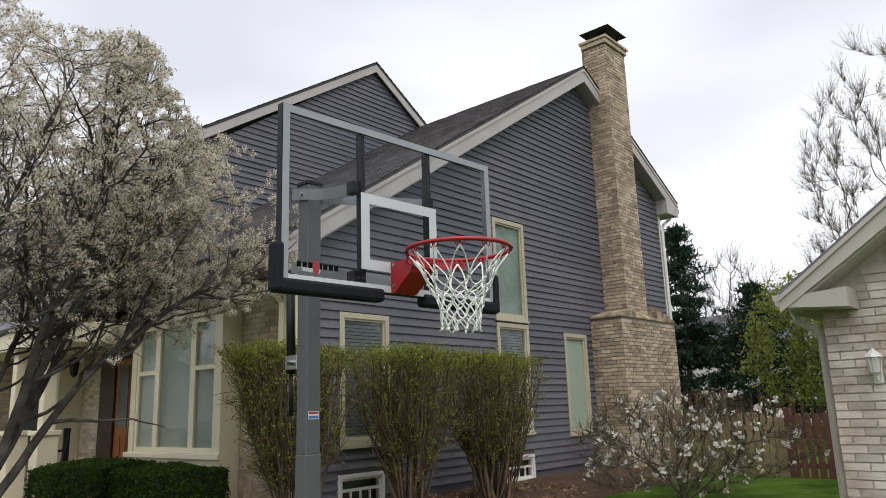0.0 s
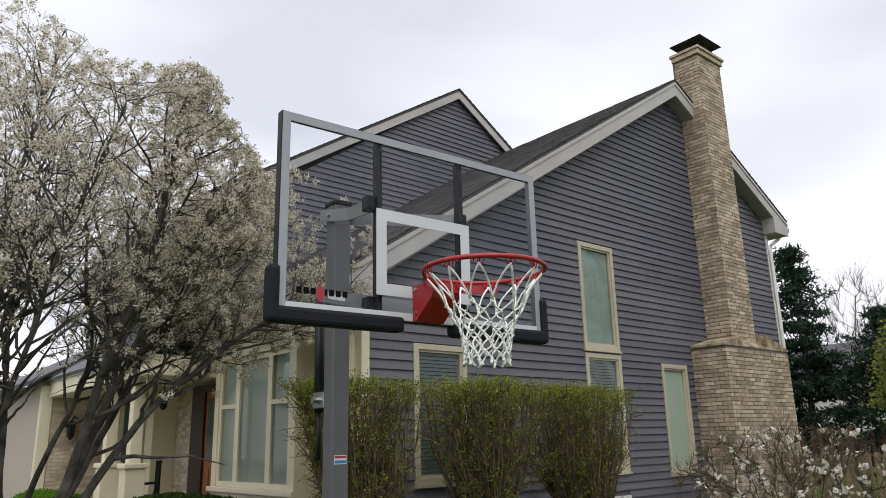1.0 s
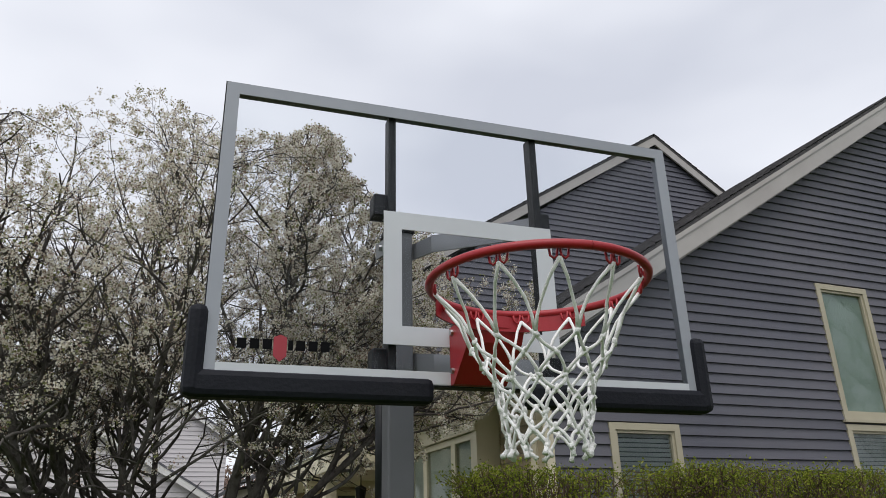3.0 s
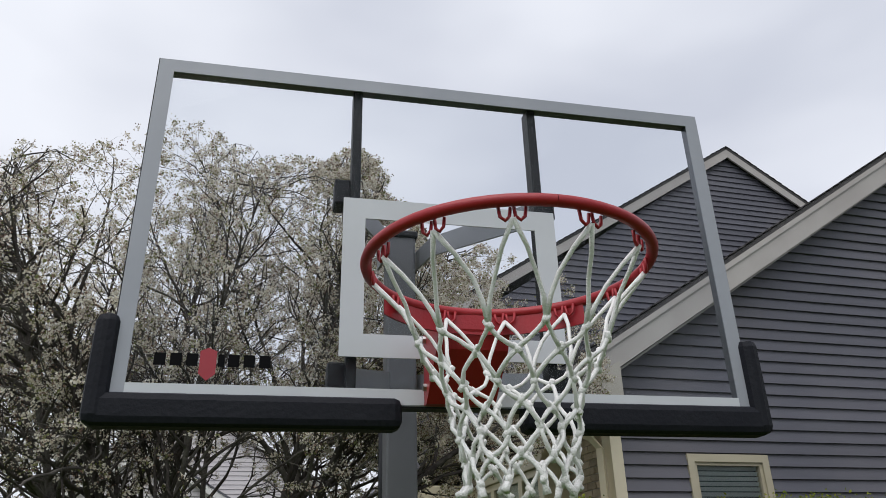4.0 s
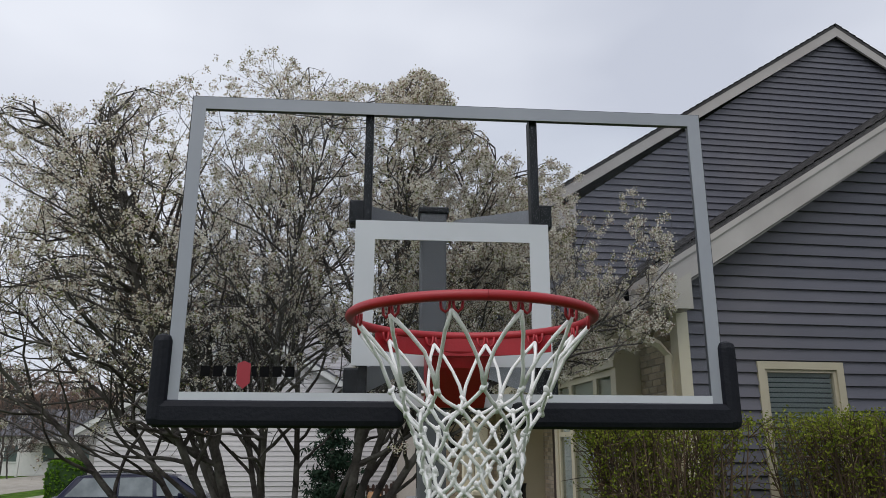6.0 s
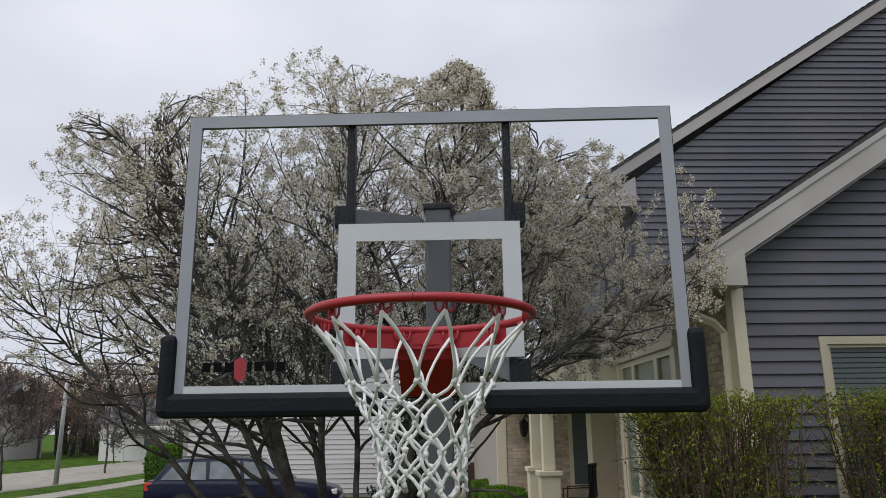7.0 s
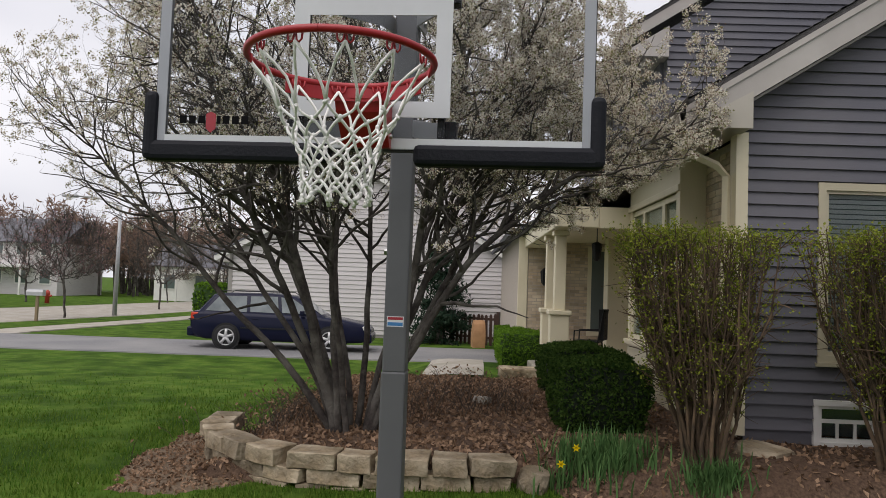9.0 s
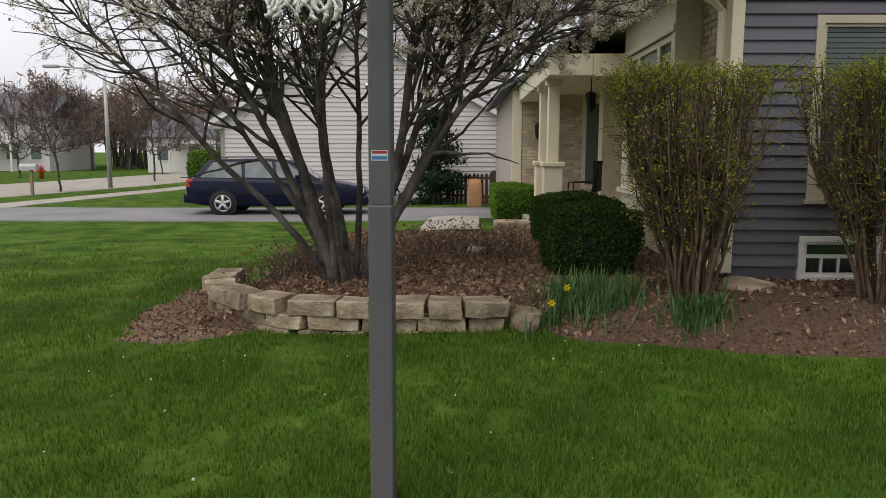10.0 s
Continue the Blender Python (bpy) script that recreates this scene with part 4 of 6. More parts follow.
def make_tree(name, label, category, stems, pts, step, reach, kill, rounds, seed, tip, power, cap, twig_len, twigs, flowers, bark=None, twig_mat=None,
              group="", lift=0.05, wig=0.5, up=0.5):
    """A tree: trunk and limbs, fine twigs, and flowers or leaves (material, count on each twig, size, spread)."""
    tree = thing(name, label, category, group)
    P, par = colonize(stems, pts, step, reach, kill, rounds, seed, lift)
    rad, kids = limbs(P, par, tip, power, cap)
    mb = MB()
    wood(mb, P, par, rad)
    link("trunk", mb, bark or M["bark"], tree, True)
    r = np.random.default_rng(seed + 1)
    ends = np.where((rad < tip * 2.1) & (par >= 0))[0]
    mb, spots = MB(), []
    if len(ends):
        pick = r.choice(ends, size=twigs, replace=True)
        for i in pick:
            d = P[i] - P[par[i]]
            d = d / (np.linalg.norm(d) + 1e-9) + r.normal(size=3) * wig + np.array([0, 0, up])
            d /= np.linalg.norm(d)
            L = twig_len * r.uniform(0.5, 1.3)
            m = P[i] + d * L * 0.5 + r.normal(size=3) * L * 0.07
            e = m + (d + r.normal(size=3) * 0.25 + np.array([0, 0, 0.2])) * L * 0.5
            mb.tube([P[i], m, e], [tip * 0.62, tip * 0.45, tip * 0.3], 3, False)
            spots.append((P[i], m, e))
    tagged(link("twigs", mb, twig_mat or bark or M["bark"], tree, True), kind="stuff")
    spots = np.array(spots)
    for j, (fname, material, count, size, spread) in enumerate(flowers):
        r2 = np.random.default_rng(seed + 10 + j)
        n = int(len(spots) * count)
        k = r2.integers(0, len(spots), n)
        t = r2.uniform(0.15, 1.0, (n, 1))
        c = np.where(t < 0.5, spots[k, 0] + (spots[k, 1] - spots[k, 0]) * t * 2, spots[k, 1] + (spots[k, 2] - spots[k, 1]) * (t * 2 - 1))
        # petals gather in little bunches
        per = 5
        c = np.repeat(c, per, 0) + r2.normal(size=(n * per, 3)) * spread
        quads(fname, c, size, material, tree, seed + 20 + j)
    return tree


def cloud(n, seed, fn, box):
    """n random points inside the box for which fn holds."""
    r, out = np.random.default_rng(seed), []
    while len(out) < n:
        p = [r.uniform(box[0], box[1]), r.uniform(box[2], box[3]), r.uniform(box[4], box[5])]
        if fn(p):
            out.append(p)
    return out


TX, TY, TZ = -7.45, 1.75, 0.48


def pear_limit(x, y, z):
    """The crown's outline: an uneven dome with a lower lobe over the lawn, cut short by the house."""
    top = np.interp(y, [-1.9, -1.5, -1.1, -0.5, -0.05, 0.12, 0.4, 1.4, 1.9, 2.7, 3.15, 3.5, 4.0, 4.2, 4.8, 5.2],
                    [2.8, 3.5, 4.2, 4.95, 4.95, 4.65, 5.2, 5.7, 5.4, 5.5, 5.05, 4.65, 4.8, 4.8, 4.5, 3.7])
    top += 0.26 * noise.noise((x * 1.7, y * 1.9, 5)) - 0.40 * (x - TX) ** 2
    if (y > 4.6 and x < -7.15) or y > 2.6 + 0.385 * (-0.8 - x) or z > top or (y > 3.9 and z < 2.65 + 0.5 * (y - 3.9)):
        return False
    prof = np.interp(z, [0.4, 1.75, 2.3, 3.0, 3.75, 4.45, 5.05, 5.9], [2.2, 2.6, 3.2, 3.5, 3.4, 3.05, 2.5, 1.8])
    dx, dy = (x - TX) / 0.8, y - TY
    far = math.hypot(dx, dy)
    if far > 1.0 and z < 1.15 + 0.5 * (far - 1.0):
        return False
    return far < prof * (1 + 0.12 * math.sin(5 * math.atan2(dy, dx) + 2 * z))


def fanned_tree(name, label, seed, aims):
    """A many-stemmed tree: limbs rise from the root and spread, side branches leave them at a slant and turn up, twigs end in bunches of blossom."""
    tree = thing(name, label, "tree")
    q = random.Random(seed)
    wood_mb, fine_mb, spots = MB(), MB(), []

    def gauss3(k):
        return Vector((q.gauss(0, k), q.gauss(0, k), q.gauss(0, k)))

    def branch(p, d, length, r0, depth, aim=None):
        step = (0.12, 0.10, 0.075, 0.05)[depth]
        n = max(2, int(length / step))
        pts, radii, d = [p.copy()], [r0], d.normalized()
        for i in range(1, n + 1):
            t = i / n
            d = (d + gauss3((0.055, 0.13, 0.19, 0.22)[depth]) + Vector((0, 0, (0.0, 0.03, 0.045, 0.06)[depth]))).normalized()
            if aim is not None and t < 0.6:
                d = (d + aim * 0.13).normalized()
            if not pear_limit(*(p + d * step)):
                d = (d + (Vector((TX, TY + 0.3, 3.6)) - p).normalized() * 0.4 + gauss3(0.4)).normalized()
                if not pear_limit(*(p + d * step)):
                    break
            p = p + d * step
            pts.append(p.copy())
            radii.append(r0 * (1 - 0.78 * t))
            if depth == 3 or t < (0.30, 0.15, 0.10)[depth]:
                continue
            for _ in range(2 if depth == 0 and t > 0.36 and p.z > 2.2 else 1):
                if q.random() > (0.80, 0.70 if p.z > 2.8 else 0.38, 0.82)[depth]:
                    continue
                side = d.cross(gauss3(1)).normalized()
                ang = radians(q.uniform(30, 66))
                cd = d * math.cos(ang) + side * math.sin(ang)
                if depth < 2:
                    out = Vector((p.x - TX, p.y - TY, 0))
                    if out.length > 0.4:
                        cd += out.normalized() * 0.25
                cl = (q.uniform(0.9, 2.0) * (1.15 - t * 0.6), q.uniform(0.3, 0.85) * (1.1 - t * 0.5), q.uniform(0.06, 0.20))[depth]
                if depth >= 1 and p.z < 2.4 and q.random() < 0.8 or depth == 0 and p.z < 1.9 and q.random() < 0.6:
                    continue
                cr = min(radii[-1] * 0.66, (0.024, 0.0105, 0.0042)[depth])
                branch(p.copy(), cd, cl, cr, depth + 1)
        if len(pts) > 1:
            thin = (0.006, 0.0042, 0.0032, 0.0025)[depth]
            radii = [min(w, thin + (r0 - thin) * (1 - j / (len(pts) - 1))) if depth else max(thin, w * min(1.0, 0.25 + (len(pts) - 1 - j) * 0.08)) for j, w in enumerate(radii)]
            if depth < 2:
                wood_mb.tube(pts, radii, 9 if depth == 0 else 6, False)
            else:
                fine_mb.tube(pts, radii, 4 if depth == 2 else 3, False)
            if depth == 3:
                spots.append((pts[len(pts) // 2], pts[-1]))
            elif depth == 2:
                spots.append((pts[-1], pts[-1]))

    for dy, dx, el, ln, r0 in aims:
        h = Vector((dx, dy, 0)).normalized()
        base = Vector((TX, TY, TZ - 0.06)) + h * 0.15
        aim = h * math.cos(radians(el)) + Vector((0, 0, math.sin(radians(el))))
        steep = min(84, el + 20)
        branch(base, h * math.cos(radians(steep)) + Vector((0, 0, math.sin(radians(steep)))), ln, r0 * 0.9, 0, aim)
    link("trunk", wood_mb, M["bark"], tree, True)
    tagged(link("twigs", fine_mb, M["bark"], tree, True), kind="stuff")
    sp = np.array([[tuple(v) for v in pair] for pair in spots])
    r = np.random.default_rng(seed)
    # bunches sit at the twig ends, fuller on the side towards the house and at the top
    wgt = np.interp(sp[:, 1, 1], [-1, 2.2, 3.6], [0.75, 0.9, 3.0]) * np.interp(sp[:, 1, 2], [1.8, 2.6, 4.0, 5.2], [0.35, 0.9, 1.0, 1.5])
    bunches = 25000
    k = r.choice(len(sp), bunches, p=wgt / wgt.sum())
    cen = sp[k, 0] + (sp[k, 1] - sp[k, 0]) * r.uniform(0.2, 1.1, (bunches, 1)) + r.normal(size=(bunches, 3)) * 0.012
    for nm, material, share_of, per, size, spread in (("blossom", LEAF["blossom"], 0.84, 13, 0.0155, 0.0165), ("young_leaves", LEAF["new_leaf"], 0.42, 4, 0.0185, 0.019), ("buds", LEAF["bud"], 0.6, 5, 0.014, 0.018)):
        c = np.repeat(cen[r.uniform(size=bunches) < share_of], per, 0)
        quads(nm, c + r.normal(size=c.shape) * spread, size, material, tree, seed + len(nm))
    return tree


# each stem: lean along y and x, steepness, length, radius at the root
fanned_tree("pear_tree", "multi-stemmed ornamental tree with white blossom in a mulched bed", 23,
            [(-1.0, 0.15, 46, 4.1, 0.043), (-0.8, 0.5, 58, 4.8, 0.046), (-0.9, -0.5, 60, 4.8, 0.040), (-0.35, 0.2, 72, 5.3, 0.056), (0.1, -0.7, 68, 5.1, 0.038), (0.25, 0.1, 77, 5.4, 0.054),
             (0.9, 0.3, 50, 4.5, 0.050), (1.0, -0.25, 56, 4.6, 0.046), (-0.95, -0.1, 53, 4.6, 0.038), (-0.1, 0.1, 80, 5.4, 0.042), (-0.6, 0.0, 64, 5.0, 0.040), (-0.15, 0.9, 66, 4.6, 0.034), (-0.3, -1.0, 64, 5.0, 0.036), (0.75, -0.8, 62, 4.7, 0.036), (0.5, 0.1, 62, 5.1, 0.048)])


# shaped shrubs along the wall: many stiff stems, leafy at the clipped top
def twiggy_bush(cx, cy, wx, wy, top, seed, stems=31):
    bush = thing("shrub", "clipped twiggy shrub with fresh green leaves along its top", "shrub", "shrubs along the grey wall")
    r = np.random.default_rng(seed)
    z0 = 0.45
    mb, tips = MB(), []
    for i in range(stems):
        ang, lean = r.uniform(0, 6.283), r.uniform(0.1, 1.0) ** 0.6
        out = np.array([math.cos(ang) * wx * lean, math.sin(ang) * wy * lean, 0])
        b = np.array([cx, cy, z0 - 0.05]) + out * 0.22 + r.normal(size=3) * np.array([0.03, 0.03, 0])
        f = np.array([cx, cy, z0]) + out * 0.52 + np.array([0, 0, (top - z0) * r.uniform(0.22, 0.42)]) + r.normal(size=3) * 0.04
        s = r.uniform(0.7, 1.35)
        mb.tube([b, (b + f) / 2 + r.normal(size=3) * 0.025, f], [0.021 * s, 0.017 * s, 0.014 * s], 6, False)
        for j in range(4):
            e = np.array([cx, cy, 0]) + out * r.uniform(0.72, 1.2) + r.normal(size=3) * np.array([wx * 0.24, wy * 0.24, 0])
            e = np.array([min(max(e[0], cx - wx), cx + wx), min(max(e[1], cy - wy), cy + wy), top + r.uniform(-0.10, 0.04)])
            if j == 0 and i % 2 == 0:
                e[2] = z0 + (top - z0) * r.uniform(0.55, 0.85)
            m = f + (e - f) * np.array([0.62, 0.62, 0.45]) + r.normal(size=3) * 0.05
            mb.tube([f, m, e], [0.0115 * s, 0.0075 * s, 0.003], 5, False)
            chain = [f, m, e]
            for k in range(19):
                t = r.uniform(0, 1.96)
                p = chain[int(t)] + (chain[int(t) + 1] - chain[int(t)]) * (t % 1)
                d = (e - f) / np.linalg.norm(e - f) + r.normal(size=3) * 0.72
                q = p + d / np.linalg.norm(d) * r.uniform(0.08, 0.32)
                q[2] = min(q[2], top + r.uniform(-0.02, 0.05))
                mid = (p + q) / 2 + r.normal(size=3) * 0.012
                mb.tube([p, mid, q], [0.0045, 0.0036, 0.002], 3, False)
                tips += [q, mid]
            tips.append(e)
    tagged(link("stems", mb, M["bush_stem"], bush, True), kind="stuff")
    tips = np.array(tips)
    hgt = (tips[:, 2] - z0) / (top - z0)
    keep = r.uniform(size=len(tips)) < np.interp(hgt, [0.1, 0.5, 0.85, 0.97], [0.30, 0.32, 0.5, 1.0])
    c = np.repeat(tips[keep], 6, 0)
    c = c + r.normal(size=c.shape) * np.array([0.022, 0.022, 0.03])
    up = np.repeat(tips[hgt > 0.9], 2, 0)
    up = up + r.normal(size=up.shape) * np.array([0.035, 0.035, 0.03])
    quads("leaves", np.vstack([c, up]), 0.0150, LEAF["bush_leaf"], bush, seed + 5, stretch=1.6)
    return bush


twiggy_bush(-6.62, 4.74, 0.48, 0.62, 2.36, 31)
twiggy_bush(-6.5, 6.28, 0.46, 0.72, 2.38, 32)
twiggy_bush(-6.45, 7.80, 0.46, 0.86, 2.36, 33, 36)


# clipped evergreens
def clipped(cx, cy, rx, ry, z0, z1, seed, material, label, group, n=9000, size=0.021):
    """A clipped evergreen: a rounded block, coloured dark as its inner shade, whose skin is thick with short shoots."""
    ob = thing("hedge", label, "hedge", group)
    r = np.random.default_rng(seed)
    bm = bmesh.new()
    bmesh.ops.create_cube(bm, size=2)
    bmesh.ops.subdivide_edges(bm, edges=bm.edges[:], cuts=5, use_grid_fill=True)
    zc, rz = (z0 + z1) / 2, (z1 - z0) / 2

    def shape(v):
        v = Vector(v)
        q = v.normalized() * (0.26) + v * 0.78 / max(1e-6, max(abs(v.x), abs(v.y), abs(v.z))) * 1.0
        q *= 1.0 / 1.04
        taper = 1 - 0.12 * max(0, -q.z)
        w = Vector((cx + q.x * rx * taper * 0.92, cy + q.y * ry * taper * 0.92, zc + q.z * rz * 0.97))
        return w + Vector((noise.noise(w * 2.2), noise.noise(w * 2.2 + Vector((9, 0, 0))), noise.noise(w * 2.2 + Vector((0, 9, 0))))) * 0.06
    for v in bm.verts:
        v.co = shape(v.co)
    bm.verts.index_update()
    mb = MB().add([v.co[:] for v in bm.verts], [[v.index for v in f.verts] for f in bm.faces])
    bm.free()
    link("shade_core", mb, material[1], ob, True)
    pts = []
    for i in range(n):
        v = r.uniform(-1, 1, 3)
        k = r.integers(0, 3)
        v[k] = 1 if (r.uniform() < 0.5 or (k == 2 and r.uniform() < 0.9)) else -1
        w = shape(v)
        c = Vector((cx, cy, zc))
        pts.append(w + (w - c).normalized() * r.uniform(-0.02, 0.035))
    quads("shoots", np.array([p[:] for p in pts for _ in range(2)]) + r.normal(size=(2 * n, 3)) * 0.012, size, material[0], ob, seed + 1, stretch=1.9)
    return ob


# shoots, then a core whose dark colour paints the shade between them
YEW = (LEAF["yew"], mat("yew_inner_shade", (0.008, 0.016, 0.006), 0.95, (0.004, 0.009, 0.004), 20))
BOX = (LEAF["box"], mat("box_inner_shade", (0.03, 0.07, 0.012), 0.95, (0.02, 0.045, 0.01), 20))
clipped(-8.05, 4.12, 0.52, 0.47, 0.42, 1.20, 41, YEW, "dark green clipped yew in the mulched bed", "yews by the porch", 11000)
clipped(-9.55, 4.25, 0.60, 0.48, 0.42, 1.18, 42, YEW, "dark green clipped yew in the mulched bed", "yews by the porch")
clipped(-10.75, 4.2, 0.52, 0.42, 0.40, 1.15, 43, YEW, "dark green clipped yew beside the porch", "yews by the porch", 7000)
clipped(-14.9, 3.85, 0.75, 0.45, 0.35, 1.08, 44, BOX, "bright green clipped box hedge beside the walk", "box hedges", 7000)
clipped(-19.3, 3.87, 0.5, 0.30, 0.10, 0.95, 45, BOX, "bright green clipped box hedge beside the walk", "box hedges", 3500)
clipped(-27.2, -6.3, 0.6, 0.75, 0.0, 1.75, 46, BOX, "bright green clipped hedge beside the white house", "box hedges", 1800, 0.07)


# raised bed
def bed_h(x, y):
    """The mulch: level behind the stone edging, running up to the house, feathering out into the lawn at its rim."""
    inside = smooth01(0.25, 1.3, y + 0.12 * noise.noise((x, y, 1))) * smooth01(-12.3, -11.9, x)
    inside *= 1 - smooth01(-6.78, -6.60, x) * (1 - smooth01(3.3, 3.9, y))
    fr = -5.75 - 0.42 * smooth01(6.0, 3.4, y) + 0.10 * noise.noise((x * 1.3, y * 1.3, 4)) + 0.2 * smooth01(8, 11, y)
    inside *= 1 - smooth01(fr - 0.85, fr + 0.05, x)
    g = height(x, y)
    target = max(0.50, g + 0.03) + 0.05 * smooth01(3, 5.2, y) + 0.02 * noise.noise((x * 1.7, y * 1.7, 0)) + 0.012 * noise.noise((x * 8, y * 8, 0))
    return g - 0.05 + (target - g + 0.05) * inside


xs = [-12.8 + 0.07 * i for i in range(105)]
ys = [0.0 + 0.07 * i for i in range(186)]
tagged(link("planting_bed", sheet(xs, ys, bed_h), M["mulch"], smooth=True), "dark brown bark mulch bed round the tree and shrubs", "planting bed", kind="structure")
# bare soil in front of the edging
def soil_h(x, y):
    d = math.hypot((x + 7.45) / 1.48, (y - 0.46) / 0.80)
    return height(x, y) - 0.04 + 0.055 * (1 - smooth01(0.75, 1.0, d + 0.2 * noise.noise((x * 2, y * 2, 0)) + 0.08 * noise.noise((x * 9, y * 9, 2)))) + 0.008 * noise.noise((x * 9, y * 9, 0))


xs = [-9.1 + 0.06 * i for i in range(56)]
ys = [-0.6 + 0.06 * i for i in range(40)]
tagged(link("bare_soil", sheet(xs, ys, soil_h), M["soil"], smooth=True), "bare mulch-strewn soil beside the stone edging", "soil", kind="structure")
r = np.random.default_rng(77)
c = []
while len(c) < 17000:
    x, y = r.uniform(-11.9, -5.6), r.uniform(0.2, 9.5)
    z = bed_h(x, y)
    if z > height(x, y) + 0.01 and (y < 3.9 or r.uniform() < 0.35):
        c.append((x, y, z + 0.008))
litter = tagged(new("leaf_litter"), "dry brown leaves and bark chips on the bed", "leaf litter", kind="stuff")
quads("leaves", np.array(c), 0.034, LEAF["dry"], litter, 78, stretch=1.8)
c = []
while len(c) < 2200:
    x, y = r.uniform(-8.9, -5.9), r.uniform(-0.5, 1.6)
    z = soil_h(x, y)
    if z > height(x, y):
        c.append((x, y, z + 0.006))
quads("chips", np.array(c), 0.026, LEAF["dry"], litter, 79, stretch=1.6)

# grass blades where the camera looks down
r = np.random.default_rng(90)
n = 190000
gx = -0.8 - 13.5 * r.beta(1.5, 3.0, n)
gy = 2.6 + (0.9 - gx) * r.normal(0, 0.42, n)
v, f = [], []
k = 0
for x, y in zip(gx, gy):
    h0 = height(x, y)
    if bed_h(x, y) > h0 - 0.02 and 0 < y < 13 and x > -12.8 and x < -5.5 or soil_h(x, y) > h0 - 0.01 or (x < -11.8 and 1.95 < y < 3.35):
        continue
    far = 1 + 0.12 * max(0.0, -x - 4)
    tuft = noise.noise((x * 1.6, y * 1.6, 7)) + 0.6 * noise.noise((x * 5, y * 5, 3))
    if tuft < -0.25 and r.uniform() < 0.7:
        continue
    L, w = r.uniform(0.022, 0.05) * (1.1 + 0.7 * tuft), r.uniform(0.0025, 0.005) * far
    a = r.uniform(0, 6.283)
    dx, dy = math.cos(a) * L * r.uniform(0.1, 0.8), math.sin(a) * L * r.uniform(0.1, 0.8)
    wx, wy = -math.sin(a) * w, math.cos(a) * w
    v += [(x - wx, y - wy, h0 - 0.004), (x + wx, y + wy, h0 - 0.004), (x + dx, y + dy, h0 + L)]
    f.append((k, k + 1, k + 2))
    k += 3
mb = MB()
mb.v, mb.f = v, f
tagged(link("grass", mb, LEAF["blade"]), "short green grass blades of the lawn", "grass", kind="stuff")
petals = tagged(new("fallen_petals"), "scattered pale fallen petals on the grass", "petals", kind="stuff")
c = [(x, y, height(x, y) + 0.05) for x, y in zip(r.uniform(-7.5, -3.2, 80), r.uniform(-2, 6.5, 80)) if x > -6.4 + 0.3 * math.sin(y)]
quads("petals", np.array(c), 0.019, LEAF["blossom"], petals, 91)


# ---- stone edging ----
edging = thing("stone_edging", "low curved dry-laid edging of tan stone blocks, two courses high", "retaining wall")
ARC = [(-6.64, 3.22), (-6.58, 2.7), (-6.56, 2.0), (-6.64, 1.42), (-6.86, 0.95), (-7.22, 0.60), (-7.7, 0.42), (-8.2, 0.40)]
rr = random.Random(12)


def along(line, s):
    for a, b in zip(line, line[1:]):
        L = math.hypot(b[0] - a[0], b[1] - a[1])
        if s <= L:
            return a[0] + (b[0] - a[0]) * s / L, a[1] + (b[1] - a[1]) * s / L, math.atan2(b[1] - a[1], b[0] - a[0])
        s -= L
    return None


def stone_block(l, d, h):
    bm = bmesh.new()
    bmesh.ops.create_cube(bm, size=1)
    for q in bm.verts:
        q.co = (q.co.x * l + rr.uniform(-0.012, 0.012), q.co.y * d + rr.uniform(-0.015, 0.015), q.co.z * h + rr.uniform(-0.006, 0.006))
    bmesh.ops.bevel(bm, geom=bm.edges[:], offset=0.006, segments=1, affect="EDGES")
    bmesh.ops.subdivide_edges(bm, edges=[e for e in bm.edges if e.calc_length() > 0.08], cuts=2, use_grid_fill=True)
    k = Vector((rr.uniform(0, 50), 0, 0))
    for q in bm.verts:
        q.co += Vector((noise.noise(q.co * 9 + k), noise.noise(q.co * 9 + k * 2), noise.noise(q.co * 11 + k * 3))) * 0.014
    bm.verts.index_update()
    mb = MB().add([q.co[:] for q in bm.verts], [[q.index for q in g.verts] for g in bm.faces])
    bm.free()
    return mb


for z0, h, off, d, lo, hi in ((0.13, 0.11, -0.01, 0.2, 0.24, 0.46), (0.245, 0.115, 0.0, 0.22, 0.26, 0.5), (0.365, 0.135, 0.0, 0.28, 0.27, 0.46)):
    s = rr.uniform(0, 0.1)
    while True:
        L = rr.uniform(lo, hi)
        p = along(ARC, s + L / 2)
        if not p:
            break
        if p[1] < 1.3:
            L = min(L, 0.33)
        ob = link("stone", stone_block(L - 0.02, d * rr.uniform(0.92, 1.08), h), M["stone"], edging)
        ob.matrix_basis = pose(p[0] - off + 0.02, p[1], z0 + h / 2 - 0.03 * smooth01(3.0, 3.5, p[1]), rr.uniform(-2, 2), rr.uniform(-2, 2), math.degrees(p[2]) + rr.uniform(-3, 3))
        s += L


